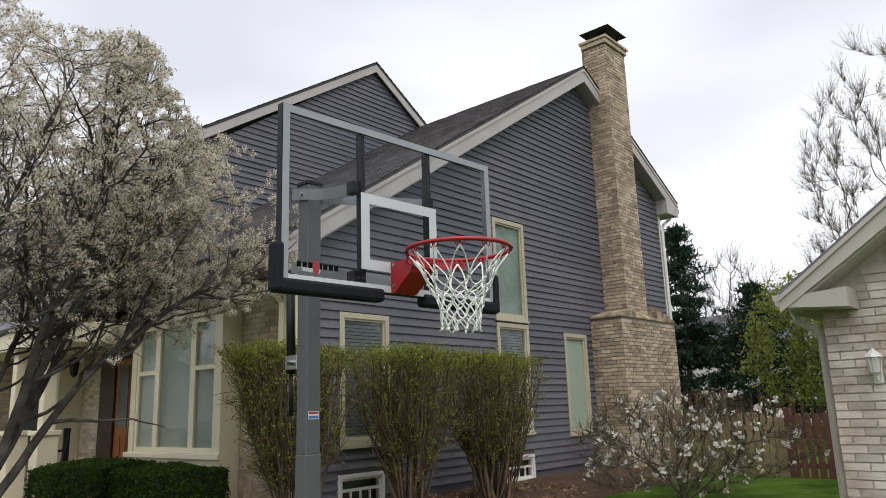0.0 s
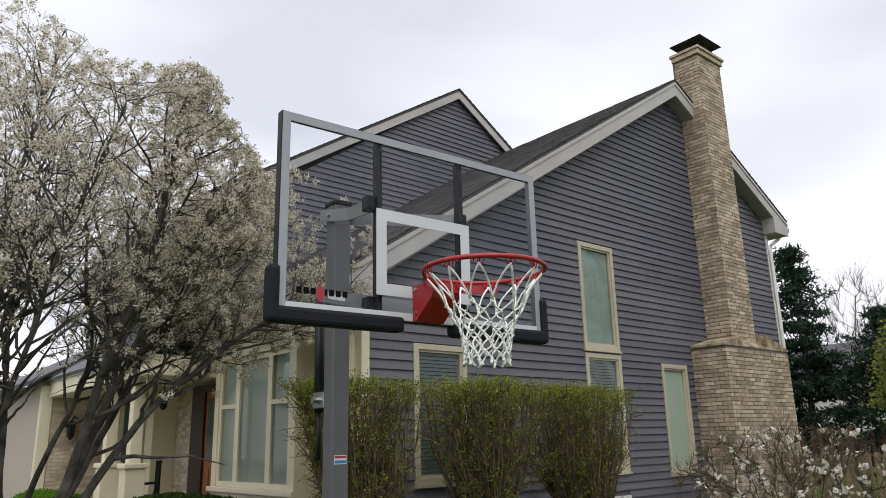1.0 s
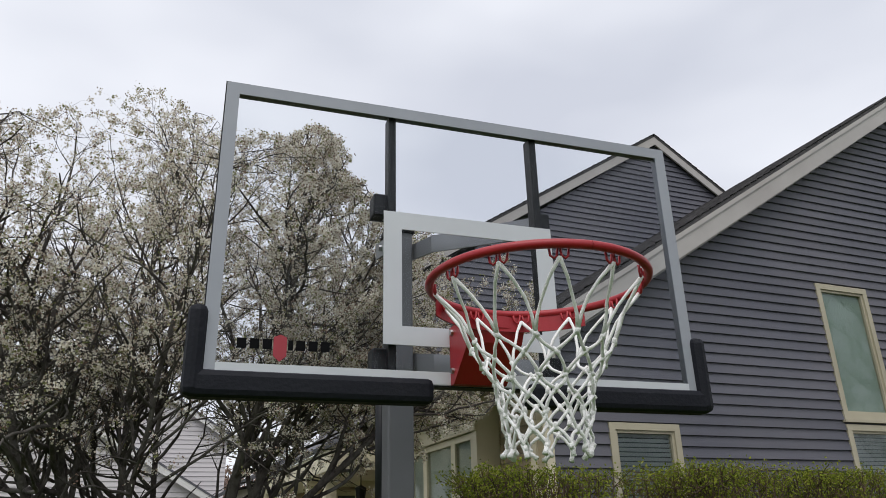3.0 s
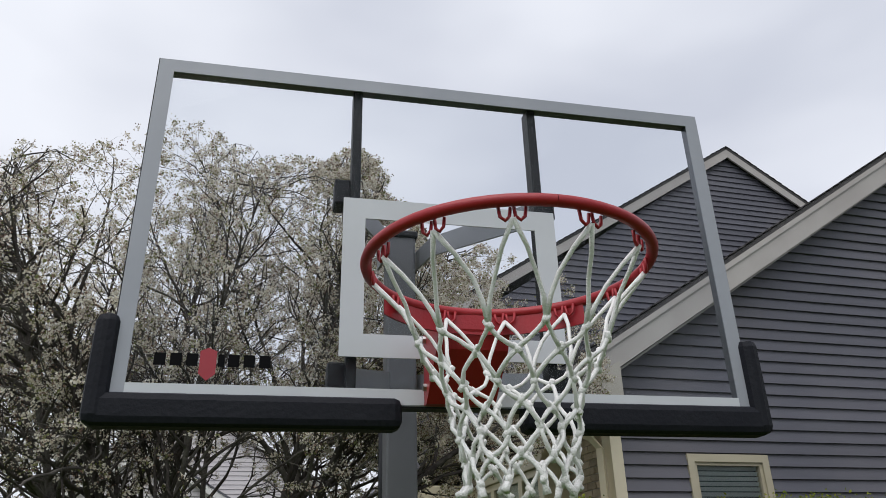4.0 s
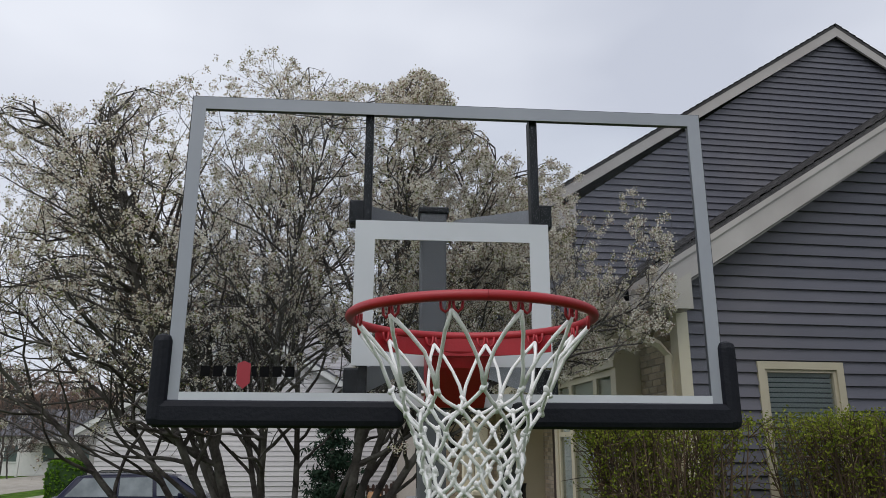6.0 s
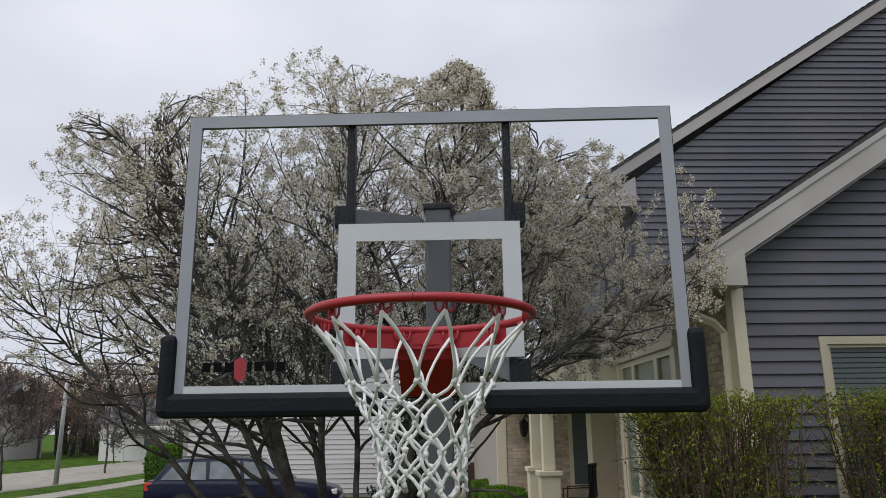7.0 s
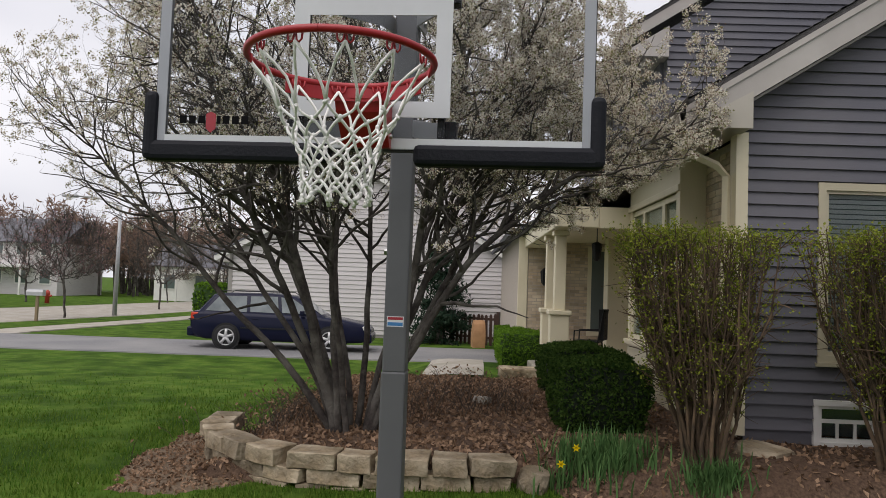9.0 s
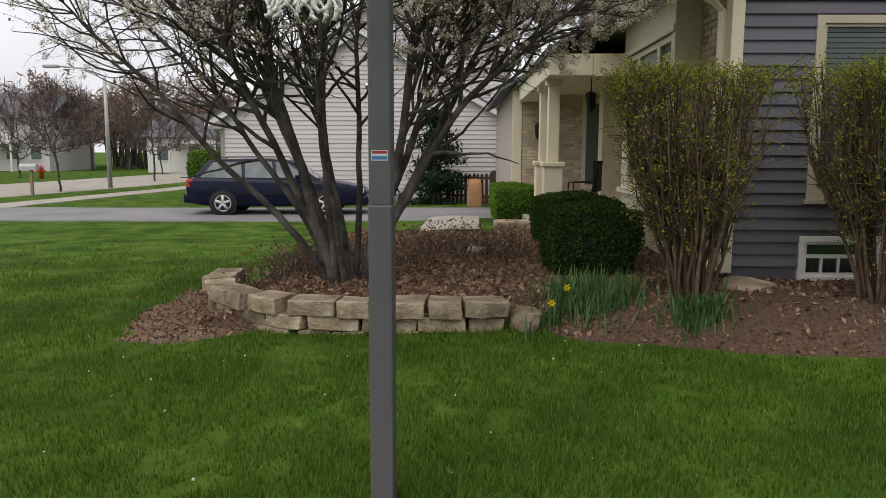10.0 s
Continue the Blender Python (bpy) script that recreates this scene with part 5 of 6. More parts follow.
def rock(name, x, y, z, sx, sy, sz, seed, label, material=None):
    bm = bmesh.new()
    bmesh.ops.create_icosphere(bm, subdivisions=3, radius=1)
    for q in bm.verts:
        w = q.co * 1.0
        k = 1 + 0.35 * noise.noise(w * 1.3 + Vector((seed, 0, 0))) + 0.08 * noise.noise(w * 5 + Vector((seed, 0, 0)))
        q.co = Vector((max(-0.75, min(0.8, w.x * k)) * sx, max(-0.8, min(0.75, w.y * k)) * sy, max(-0.5, min(0.6, w.z * k)) * sz))
    bm.verts.index_update()
    mb = MB().add([q.co[:] for q in bm.verts], [[q.index for q in g.verts] for g in bm.faces])
    bm.free()
    ob = tagged(link(name, mb, material or M["stone"]), label, "stone")
    ob.matrix_basis = pose(x, y, z, 0, 6, seed * 37)


rock("boulder", -6.95, 5.28, 0.50, 0.26, 0.30, 0.18, 1, "tan flat boulder half sunk in the mulch")
rock("boulder", -6.62, 3.36, 0.32, 0.16, 0.18, 0.15, 2, "small tan stone at the end of the edging")
rock("boulder", -9.2, 3.0, 0.55, 0.12, 0.12, 0.09, 4, "small pale stone on the mulch", M["concrete"])
tagged(link("step_block", MB().cbox(-12.9, -12.4, 3.36, 4.1, 0.35, 0.60, 0.025), M["stone"]), "rough tan stone step beside the walk", "step")


# daffodils
def clump(cx, cy, n, w, seed, flowers, tall=1.0):
    ob = thing("daffodils", "clump of daffodil leaves in the bed" + (" with yellow flowers" if flowers else ""), "flowers", "daffodil clumps")
    q = random.Random(seed)
    mb = MB()
    for _ in range(n):
        x, y = cx + q.gauss(0, w * 0.3), cy + q.gauss(0, w * 0.55)
        z = max(bed_h(x, y), height(x, y))
        a, L, lean = q.uniform(0, 6.28), q.uniform(0.10, 0.25) * tall, q.uniform(0.02, 0.12)
        dx, dy, wx, wy = math.cos(a) * lean, math.sin(a) * lean, -math.sin(a) * 0.0075, math.cos(a) * 0.0075
        mb.add([(x - wx, y - wy, z), (x + wx, y + wy, z), (x + wx + dx * .4, y + wy + dy * .4, z + L * .6), (x - wx + dx * .4, y - wy + dy * .4, z + L * .6), (x + dx, y + dy, z + L)], [(0, 1, 2, 3), (3, 2, 4)])
    link("leaves", mb, LEAF["daff"], ob)
    for (x, y, zz) in flowers:
        mb = MB()
        for j in range(6):
            a = j * math.pi / 3
            mb.add([(x, y, zz), (x + 0.008, y + math.cos(a - .4) * 0.02, zz + math.sin(a - .4) * 0.02), (x + 0.012, y + math.cos(a) * 0.038, zz + math.sin(a) * 0.038), (x + 0.008, y + math.cos(a + .4) * 0.02, zz + math.sin(a + .4) * 0.02)], [(0, 1, 2, 3)])
        mb.tube([(x, y, zz), (x + 0.03, y, zz)], [0.011, 0.017], 8, False)
        link("flower", mb, LEAF["yellow"], ob, label="yellow daffodil flower")
        link("stalk", MB().tube([(x - 0.05, y, zz - 0.33), (x - 0.02, y, zz - 0.04), (x, y, zz)], 0.004, 5), LEAF["daff"], ob)


clump(-6.66, 3.88, 640, 0.36, 51, [(-6.45, 3.55, 0.50), (-6.60, 3.69, 0.60)], 1.05)
clump(-6.38, 4.72, 340, 0.22, 52, [], 0.85)

# low dry undergrowth in the bed
und = thing("dry_undergrowth", "low tangle of dry brown stems under the tree", "undergrowth", kind="stuff")
mb = MB()
q = random.Random(61)
for _ in range(520):
    if q.random() < 0.5:
        x, y = q.gauss(-8.3, 0.5), q.gauss(0.95, 0.4)
    else:
        x, y = q.uniform(-10.6, -8.2), q.uniform(2.1, 3.5)
    z = max(bed_h(x, y), height(x, y))
    L, a = q.uniform(0.12, 0.42), q.uniform(0, 6.28)
    mb.tube([(x, y, z), (x + math.cos(a) * L * .3, y + math.sin(a) * L * .3, z + L * .6), (x + math.cos(a) * L * .7, y + math.sin(a) * L * .7, z + L * .85)], [0.004, 0.003, 0.0015], 3, False)
link("stems", mb, M["twig"], und)
c = [v for v in mb.v if q.random() < 0.35]
quads("leaves", np.array(c) + np.random.default_rng(3).normal(size=(len(c), 3)) * 0.02, 0.028, LEAF["dry"], und, 62, stretch=1.5)

# ---- magnolia by the wall ----
def dome(cx, cy, rx, ry, z0, z1, hollow=0.0):
    def fn(p):
        t = (p[2] - z0) / (z1 - z0)
        w = math.sqrt(max(0, 1 - (abs(t - 0.45) / 0.56) ** 2.2))
        d = math.hypot((p[0] - cx) / rx, (p[1] - cy) / ry)
        return hollow * w < d < w * (1 + 0.15 * math.sin(5 * math.atan2(p[1] - cy, p[0] - cx)))
    return fn


def simple_tree(name, label, cx, cy, z0, trunk_top, top, rad, seed, flowers, n=500, step=0.3, twigs=1500, twig_len=0.4, tip=0.007, category="tree", group="",
                bark=None, cap=0.2, power=0.42, up=0.5, base_n=1, low=None):
    low = trunk_top if low is None else low
    box = (cx - rad * 1.2, cx + rad * 1.2, cy - rad * 1.2, cy + rad * 1.2, low, top)
    pts = cloud(n, seed, dome(cx, cy, rad, rad, low, top), box)
    q = random.Random(seed)
    stems = [[(cx + q.uniform(-.08, .08) * (base_n > 1), cy + q.uniform(-.08, .08) * (base_n > 1), z0), (cx + q.uniform(-.25, .25) * rad * (0.2 + 0.8 * (base_n > 1)), cy + q.uniform(-.25, .25) * rad * (0.2 + 0.8 * (base_n > 1)), trunk_top)] for _ in range(base_n)]
    return make_tree(name, label, category, stems, pts, step, rad * 1.3, step * 1.7, 70, seed, tip, power, cap, twig_len, twigs, flowers, bark=bark, group=group, up=up)


simple_tree("magnolia", "bare-twigged star magnolia in white flower beside the house", -4.8, 9.9, 0.35, 0.75, 1.85, 1.6, 101,
            [("flowers", LEAF["magnolia"], 0.035, 0.062, 0.028), ("buds", LEAF["new_leaf"], 0.4, 0.016, 0.02)], 800, 0.12, 4600, 0.2, 0.0045, "shrub", bark=M["twig"], cap=0.03, power=0.36, base_n=10, low=0.5)
# trees behind the house and garage
simple_tree("pear_tree", "slender blossoming tree behind the garage", -2.6, 17.6, 0.3, 2.6, 9.2, 2.3, 111,
            [("blossom", LEAF["blossom"], 0.35, 0.026, 0.028), ("young_leaves", LEAF["new_leaf"], 0.14, 0.026, 0.03)], 900, 0.26, 8000, 0.42, 0.005, up=1.1)
simple_tree("tree", "small tree in fresh yellow-green leaf beyond the fence", -6.2, 22.0, 0.3, 1.4, 5.0, 1.8, 112,
            [("leaves", LEAF["willow"], 1.3, 0.085, 0.10)], 420, 0.28, 1500, 0.45, 0.01)
simple_tree("tree", "bare pale tree far beyond the fence", -14.0, 38.5, 0.2, 2.5, 9.6, 3.0, 113, [("buds", LEAF["bud"], 0.1, 0.05, 0.04)], 420, 0.4, 1500, 0.9, 0.012, up=1.0, bark=M["twig"])


def conifer(cx, cy, z0, top, rad, seed, label, bare=0.1):
    """A conifer: leader, whorls of drooping boughs, needles in sprays along them."""
    ob = thing("conifer", label, "conifer", "conifers beyond the fence")
    r = np.random.default_rng(seed)
    mb, pts = MB(), []
    mb.tube([(cx, cy, z0), (cx + 0.05, cy, (z0 + top) / 2), (cx, cy, top)], [0.16, 0.09, 0.015], 8)
    z = z0 + (top - z0) * bare
    while z < top - 0.1:
        t = (z - z0) / (top - z0)
        L0 = rad * (1 - t) ** 0.75 + 0.12
        for j in range(7):
            a = r.uniform(0, 6.28)
            L = L0 * r.uniform(0.6, 1.15)
            e = np.array([cx + math.cos(a) * L, cy + math.sin(a) * L, z + L * r.uniform(-0.25, 0.35)])
            b = np.array([cx, cy, z])
            m = (b + e) / 2 + np.array([0, 0, 0.08 * L])
            mb.tube([b, m, e], [0.03, 0.02, 0.008], 4, False)
            for s in np.linspace(0.25, 1.0, max(4, int(L * 6))):
                p = b + (e - b) * s + np.array([0, 0, 0.08 * L * math.sin(3.14 * s)])
                pts += [p + r.normal(size=3) * np.array([0.13, 0.13, 0.08]) for _ in range(16)]
        z += r.uniform(0.24, 0.40)
    link("trunk", mb, M["bark"], ob)
    quads("needles", np.array(pts), 0.055, LEAF["pine"], ob, seed + 1, stretch=4.0)
    return ob


conifer(-11.9, 27.2, 0.2, 8.6, 2.3, 121, "tall dark green spruce beyond the fence")
conifer(-8.7, 25.5, 0.2, 5.6, 2.6, 122, "broad dark green pine beyond the fence")
conifer(-6.2, 27.5, 0.2, 6.6, 2.1, 123, "dark green pine beyond the fence")
conifer(-24.4, 2.0, 0.05, 3.2, 1.0, 125, "dark green conical evergreen beside the white house", 0.02)
conifer(-13.6, 24.0, 0.2, 5.2, 1.9, 124, "dark green pine beyond the fence")


# ---- fences ----
def fence(x0, y0, x1, y1, material, label, h=1.08, zb=0.34, step=0.135, seed=1):
    ob = thing("fence", label, "fence", "back garden fence")
    q = random.Random(seed)
    L = math.hypot(x1 - x0, y1 - y0)
    a = math.degrees(math.atan2(y1 - y0, x1 - x0))
    n = int(L / step)
    for i in range(n):
        s = (i + 0.5) / n
        w, hh = 0.05, h * q.uniform(0.97, 1.03)
        mb = MB().prism([(-w, 0), (w, 0), (w, hh - 0.05), (w - 0.03, hh), (-w + 0.03, hh), (-w, hh - 0.05)], "y", -0.045, -0.025)
        link("picket", mb, material, ob).matrix_basis = pose(x0 + (x1 - x0) * s, y0 + (y1 - y0) * s, zb + q.uniform(-0.02, 0.02), 0, q.uniform(-1.5, 1.5), a)
    for zz in (0.25, 0.85):
        link("rail", MB().box(0, L, -0.025, 0.02, zz - 0.04, zz + 0.04), material, ob).matrix_basis = pose(x0, y0, zb, 0, 0, a)
    k = max(1, round(L / 2.2))
    for i in range(k + 1):
        link("post", MB().cbox(-0.055, 0.055, -0.05, 0.06, -0.2, h + 0.1, 0.01), material, ob).matrix_basis = pose(x0 + (x1 - x0) * i / k, y0 + (y1 - y0) * i / k, zb, 0, 0, a)
    return ob


fence(-6.75, 13.9, -4.46, 13.2, M["wood_fence"], "weathered tan picket fence beside the chimney", seed=2)
fence(-4.36, 13.2, -1.9, 12.9, M["red_fence"], "red-brown stained picket fence beside the garage", seed=3)
fence(-14.0, 24.8, -3.0, 23.4, M["red_fence"], "far red-brown board fence under the trees", 1.6, 0.25, 0.3, seed=4)
fence(-25.2, 2.4, -24.2, 3.9, M["dark_wood"], "dark picket fence beyond the driveway", 1.0, 0.05, 0.16, seed=5)


# ---- pale brick garage ----
GY, GX = 6.7, -2.02
garage = thing("garage", "pale brick garage with a gabled roof and beige trim", "garage")
garage_wall = link("wall", MB().prism([(GX, 0.1), (3.6, 0.1), (3.6, 2.56), (0.8, 4.76), (GX, 2.56)], "y", GY, GY + 0.2).box(GX, GX + 0.2, GY + 0.2, 12.9, 0.1, 2.5).box(3.4, 3.6, GY + 0.2, 12.9, 0.1, 2.5).box(GX, 3.6, 12.7, 12.9, 0.1, 2.5), M["mortar"], garage)
GARAGE_BRICK = []
z, row = 0.3, 0
while z < 4.4:
    right = 0.6
    left = GX if z < 2.42 else GX + (z - 2.38) / 2.17 * 2.82 + 0.05
    if left < right:
        brick_face(GARAGE_BRICK, GY, left - (0.1 if row % 2 else 0), right, z, z + 0.055, "y", -1, 0.2, 0.056, 0.012)
    z += 0.068
    row += 1
GARAGE_BRICK = [(s[0], max(s[1], GX), *s[2:]) for s in GARAGE_BRICK]
for sgn, ye in ((-1, GX - 0.235), (1, 3.9)):
    x0, z0, xa, za = ye, 2.53, 0.8, 4.83 if sgn < 0 else 4.83
    z0 = 2.56
    slab("roof", [(x0, GY - 0.36, z0), (x0, 13.2, z0), (xa, 13.2, za), (xa, GY - 0.36, za)], 0.05, M["roof_grey"], garage, "grey shingled garage roof")
    mb = MB().prism([(x0, z0 - 0.04), (xa, za - 0.04), (xa, za - 0.34), (x0 + 0.0, z0 - 0.16)], "y", GY - 0.35, GY - 0.31)
    mb.prism([(x0, z0 - 0.03), (xa, za - 0.03), (xa, za - 0.08), (x0, z0 - 0.07)], "y", GY - 0.37, GY - 0.35)
    link("rake_board", mb, M["trim"], garage)
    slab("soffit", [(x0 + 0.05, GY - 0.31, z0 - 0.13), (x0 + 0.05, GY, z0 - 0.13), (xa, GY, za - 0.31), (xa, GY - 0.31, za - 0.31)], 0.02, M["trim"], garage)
link("eave_box", MB().prism([(GX - 0.21, 2.44), (GX + 0.28, 2.40), (GX + 0.28, 2.56), (GX - 0.21, 2.52)], "y", GY - 0.34, GY - 0.003).box(GX - 0.26, GX, GY, 12.9, 2.42, 2.5), M["trim"], garage)
link("gutter", MB().prism([(GX - 0.22, 2.44), (GX - 0.27, 2.46), (GX - 0.29, 2.55), (GX - 0.22, 2.55)], "y", GY - 0.34, 12.9), M["trim"], garage)
spout(garage, [(GX - 0.26, GY + 0.1, 2.45), (GX - 0.23, GY + 0.08, 2.36), (GX - 0.08, GY + 0.06, 2.26), (GX - 0.045, GY + 0.06, 2.18), (GX - 0.045, GY + 0.06, 0.3)], M["trim"], 0.035)
lamp = thing("wall_lantern", "small white lantern with clear panes on the pale brick wall", "wall lamp")
lx, ly, lz = -1.67, GY - 0.1, 1.95
link("backplate", MB().cbox(lx - 0.035, lx + 0.035, GY - 0.035, GY - 0.012, lz - 0.16, lz - 0.02, 0.008), M["white"], lamp)
link("arm", MB().tube([(lx, GY - 0.03, lz - 0.11), (lx, ly + 0.03, lz - 0.14), (lx, ly, lz - 0.09)], 0.010, 8), M["white"], lamp)
link("lantern_glass", MB().tube([(lx, ly, lz - 0.07), (lx, ly, lz + 0.05)], [0.036, 0.055], 6), M["lamp_clear"], lamp)
mb = MB().tube([(lx, ly, lz + 0.05), (lx, ly, lz + 0.06), (lx, ly, lz + 0.105), (lx, ly, lz + 0.12)], [0.075, 0.07, 0.02, 0.006], 6).tube([(lx, ly, lz - 0.09), (lx, ly, lz - 0.07)], [0.02, 0.042], 6)
for j in range(6):
    a = j * math.pi / 3
    mb.tube([(lx + 0.04 * math.cos(a), ly + 0.04 * math.sin(a), lz - 0.07), (lx + 0.06 * math.cos(a), ly + 0.06 * math.sin(a), lz + 0.055)], 0.004, 4)
link("lantern_cage", mb, M["white"], lamp)


# ---- parked estate car ----
def build_car(m):
    """An estate car that faces +y in its own frame, wheels on z = 0, built from side outlines and cross-sections."""
    car = thing("car", "dark blue estate car with roof rails parked on the driveway", "car", m=m)
    L0, L1 = -2.33, 2.33
    # sections along y: (y, half width at sill, at belt, z sill, z belt)
    sec = [(-2.33, 0.70, 0.74, 0.40, 0.86), (-2.26, 0.80, 0.82, 0.30, 0.93), (-1.9, 0.85, 0.855, 0.24, 0.95), (-0.9, 0.865, 0.865, 0.22, 0.93), (0.5, 0.865, 0.865, 0.22, 0.90),
           (1.0, 0.865, 0.86, 0.22, 0.885), (1.6, 0.86, 0.84, 0.23, 0.82), (2.1, 0.80, 0.76, 0.26, 0.72), (2.26, 0.72, 0.68, 0.30, 0.66), (2.33, 0.62, 0.6, 0.36, 0.58)]
    mb, per = MB(), 12
    for y, ws, wb, zs, zb in sec:
        zm = (zs + zb) / 2
        half = [(ws * 0.9, zs), (ws, zs + 0.08), (ws * 1.015, zm), (wb * 1.005, zb - 0.09), (wb * 0.97, zb), (wb * 0.6, zb + 0.025)]
        mb.v += [(x, y, z) for x, z in half] + [(-x, y, z) for x, z in half[::-1]]
    for i in range(len(sec) - 1):
        for k in range(per):
            k2 = (k + 1) % per
            mb.f.append((i * per + k, i * per + k2, (i + 1) * per + k2, (i + 1) * per + k))
    mb.f += [tuple(range(per)), tuple(range((len(sec) - 1) * per, len(sec) * per))[::-1]]
    body = link("body", mb, M["car"], car, True)
    # cabin: roof with pillars
    cab = [(-2.18, 0.70, 0.92, 0.70, 0.92), (-1.78, 0.74, 0.94, 0.60, 1.40), (-1.5, 0.75, 0.94, 0.60, 1.44), (-0.3, 0.76, 0.92, 0.61, 1.46), (0.35, 0.75, 0.90, 0.58, 1.40), (1.12, 0.74, 0.88, 0.72, 0.90)]
    mb = MB()
    for y, wb, zb, wt, zt in cab:
        mb.v += [(wb, y, zb), (wt + 0.02, y, zt - 0.05), (wt - 0.06, y, zt), (-wt + 0.06, y, zt), (-wt - 0.02, y, zt - 0.05), (-wb, y, zb)]
    for i in range(len(cab) - 1):
        for k in range(5):
            mb.f.append((i * 6 + k, i * 6 + k + 1, (i + 1) * 6 + k + 1, (i + 1) * 6 + k))
    link("roof", mb, M["car"], car, True)
    for s in (-1, 1):
        for y0, y1, t0, t1, yb0, yb1 in ((-1.62, -0.92, 1.36, 1.37, -1.95, -0.88), (-0.82, -0.12, 1.37, 1.38, -0.80, -0.06), (-0.03, 0.30, 1.37, 1.33, 0.03, 0.86)):
            def side(y, z):
                w = 0.755 - (z - 0.93) / 0.45 * 0.125
                return (s * (w + 0.008), y, z)
            mb = MB().add([side(yb0, 0.97), side(yb1, 0.955), side(y1, t1), side(y0, t0)], [(0, 1, 2, 3)])
            link("side_window", mb, M["car_glass"], car)
        link("roof_rail", MB().tube([(s * 0.60, -1.7, 1.40), (s * 0.60, -1.55, 1.49), (s * 0.60, 0.1, 1.50), (s * 0.60, 0.22, 1.42)], 0.014, 6), M["black"], car)
        link("tail_lamp", MB().cbox(s * 0.74 - 0.075, s * 0.74 + 0.085, -2.30, -2.1, 0.72, 0.92, 0.02), M["lamp_red"], car, label="red and orange tail lamp")
        link("headlamp", MB().cbox(s * 0.62 - 0.12, s * 0.62 + 0.12, 1.98, 2.27, 0.56, 0.69, 0.03), M["lamp_clear"], car, label="clear headlamp")
        link("wing_mirror", MB().cbox(s * 0.92 - 0.09, s * 0.92 + 0.09, 0.52, 0.64, 0.93, 1.05, 0.03), M["car"], car)
        link("door_line", MB().box(s * 0.883 - 0.006, s * 0.883 + 0.006, -1.0, 0.9, 0.54, 0.575), M["black"], car)
        for hy in (-0.72, 0.2):
            link("door_handle", MB().cbox(s * 0.872 - 0.012, s * 0.872 + 0.012, hy, hy + 0.16, 0.78, 0.81, 0.005), M["car"], car)
        for wy in (-1.36, 1.29):
            link("wheel_arch", MB().tube([(s * 0.80, wy, 0.315), (s * 0.884, wy, 0.315)], 0.36, 28), M["rubber"], car)
            mb = MB()
            n = 28
            for wv, rv in [(-0.10, 0.30), (-0.08, 0.312), (0.08, 0.312), (0.10, 0.295), (0.10, 0.225)]:
                mb.v += [(s * (0.80 + wv), wy + rv * math.cos(6.2832 * k / n), 0.312 + rv * math.sin(6.2832 * k / n)) for k in range(n)]
            for i in range(4):
                for k in range(n):
                    mb.f.append((i * n + k, i * n + (k + 1) % n, (i + 1) * n + (k + 1) % n, (i + 1) * n + k))
            tyre = link("tyre", mb, M["rubber"], car, True)
            mb = MB().tube([(s * 0.865, wy + 0.205 * math.cos(a), 0.312 + 0.205 * math.sin(a)) for a in [6.2832 * k / 24 for k in range(25)]], 0.026, 6, False)
            for k in range(5):
                a = k * 6.2832 / 5 + 1.57
                mb.tube([(s * 0.885, wy, 0.312), (s * 0.885, wy + 0.1 * math.cos(a), 0.312 + 0.1 * math.sin(a)), (s * 0.87, wy + 0.2 * math.cos(a), 0.312 + 0.2 * math.sin(a))], [0.05, 0.038, 0.045], 6)
            link("wheel_disc", MB().tube([(s * 0.83, wy, 0.312), (s * 0.85, wy, 0.312)], 0.2, 20), M["galv"], tyre)
            link("rim", mb, M["wheel"], tyre, True, "five-spoke alloy rim")
    link("rear_window", MB().add([(0.58, -2.145, 0.99), (-0.58, -2.145, 0.99), (-0.50, -1.85, 1.36), (0.50, -1.85, 1.36)], [(0, 1, 2, 3)]), M["car_glass"], car)
    link("windscreen", MB().add([(0.66, 1.05, 0.945), (-0.66, 1.05, 0.945), (-0.54, 0.42, 1.38), (0.54, 0.42, 1.38)], [(0, 1, 2, 3)]), M["car_glass"], car)
    link("bumper", MB().cbox(-0.80, 0.80, -2.40, -2.2, 0.30, 0.55, 0.05), M["car"], car)
    link("bumper", MB().cbox(-0.74, 0.74, 2.15, 2.38, 0.24, 0.5, 0.06), M["car"], car)
    return car


build_car(pose(-20.27, -2.01, 0.085, 0, 0, 3.0))


# ---- white house across the driveway ----
white_house = thing("house", "white lap-sided house with a wide front gable", "house", "neighbouring houses")
NX = -26.0
NROOF = (-5.4, 2.95, -0.6, 5.75, 4.4, 2.85)
# backing darker than the white boards: painted shade for the lap lines
white_wall = backing(white_house, NX - 0.2, NX - 0.004, NROOF, 0.0, 2.6, [], M["soffit"], "wall")
for ye, ze in ((-5.95, 2.75), (4.95, 2.7)):
    slab("roof", [(NX + 0.3, ye, ze), (NX - 7, ye, ze), (NX - 7, -0.6, 5.98), (NX + 0.3, -0.6, 5.98)], 0.06, M["roof_grey"], white_house, "grey shingled roof slope")
    link("rake_board", MB().prism([(ye, ze - 0.05), (-0.6, 5.92), (-0.6, 5.68), (ye, ze - 0.27)], "x", NX + 0.22, NX + 0.28), M["white"], white_house)
link("corner_board", MB().box(NX - 0.1, NX + 0.03, -5.5, -5.35, 0, 2.9), M["soffit"], white_house)
link("corner_board", MB().box(NX - 0.1, NX + 0.03, 4.3, 4.45, 0, 2.8), M["soffit"], white_house)
link("eave_box", MB().prism([(-5.9, 2.5), (-5.4, 2.5), (-5.4, 2.9), (-5.9, 2.72)], "x", NX - 7, NX + 0.24), M["fascia"], white_house)
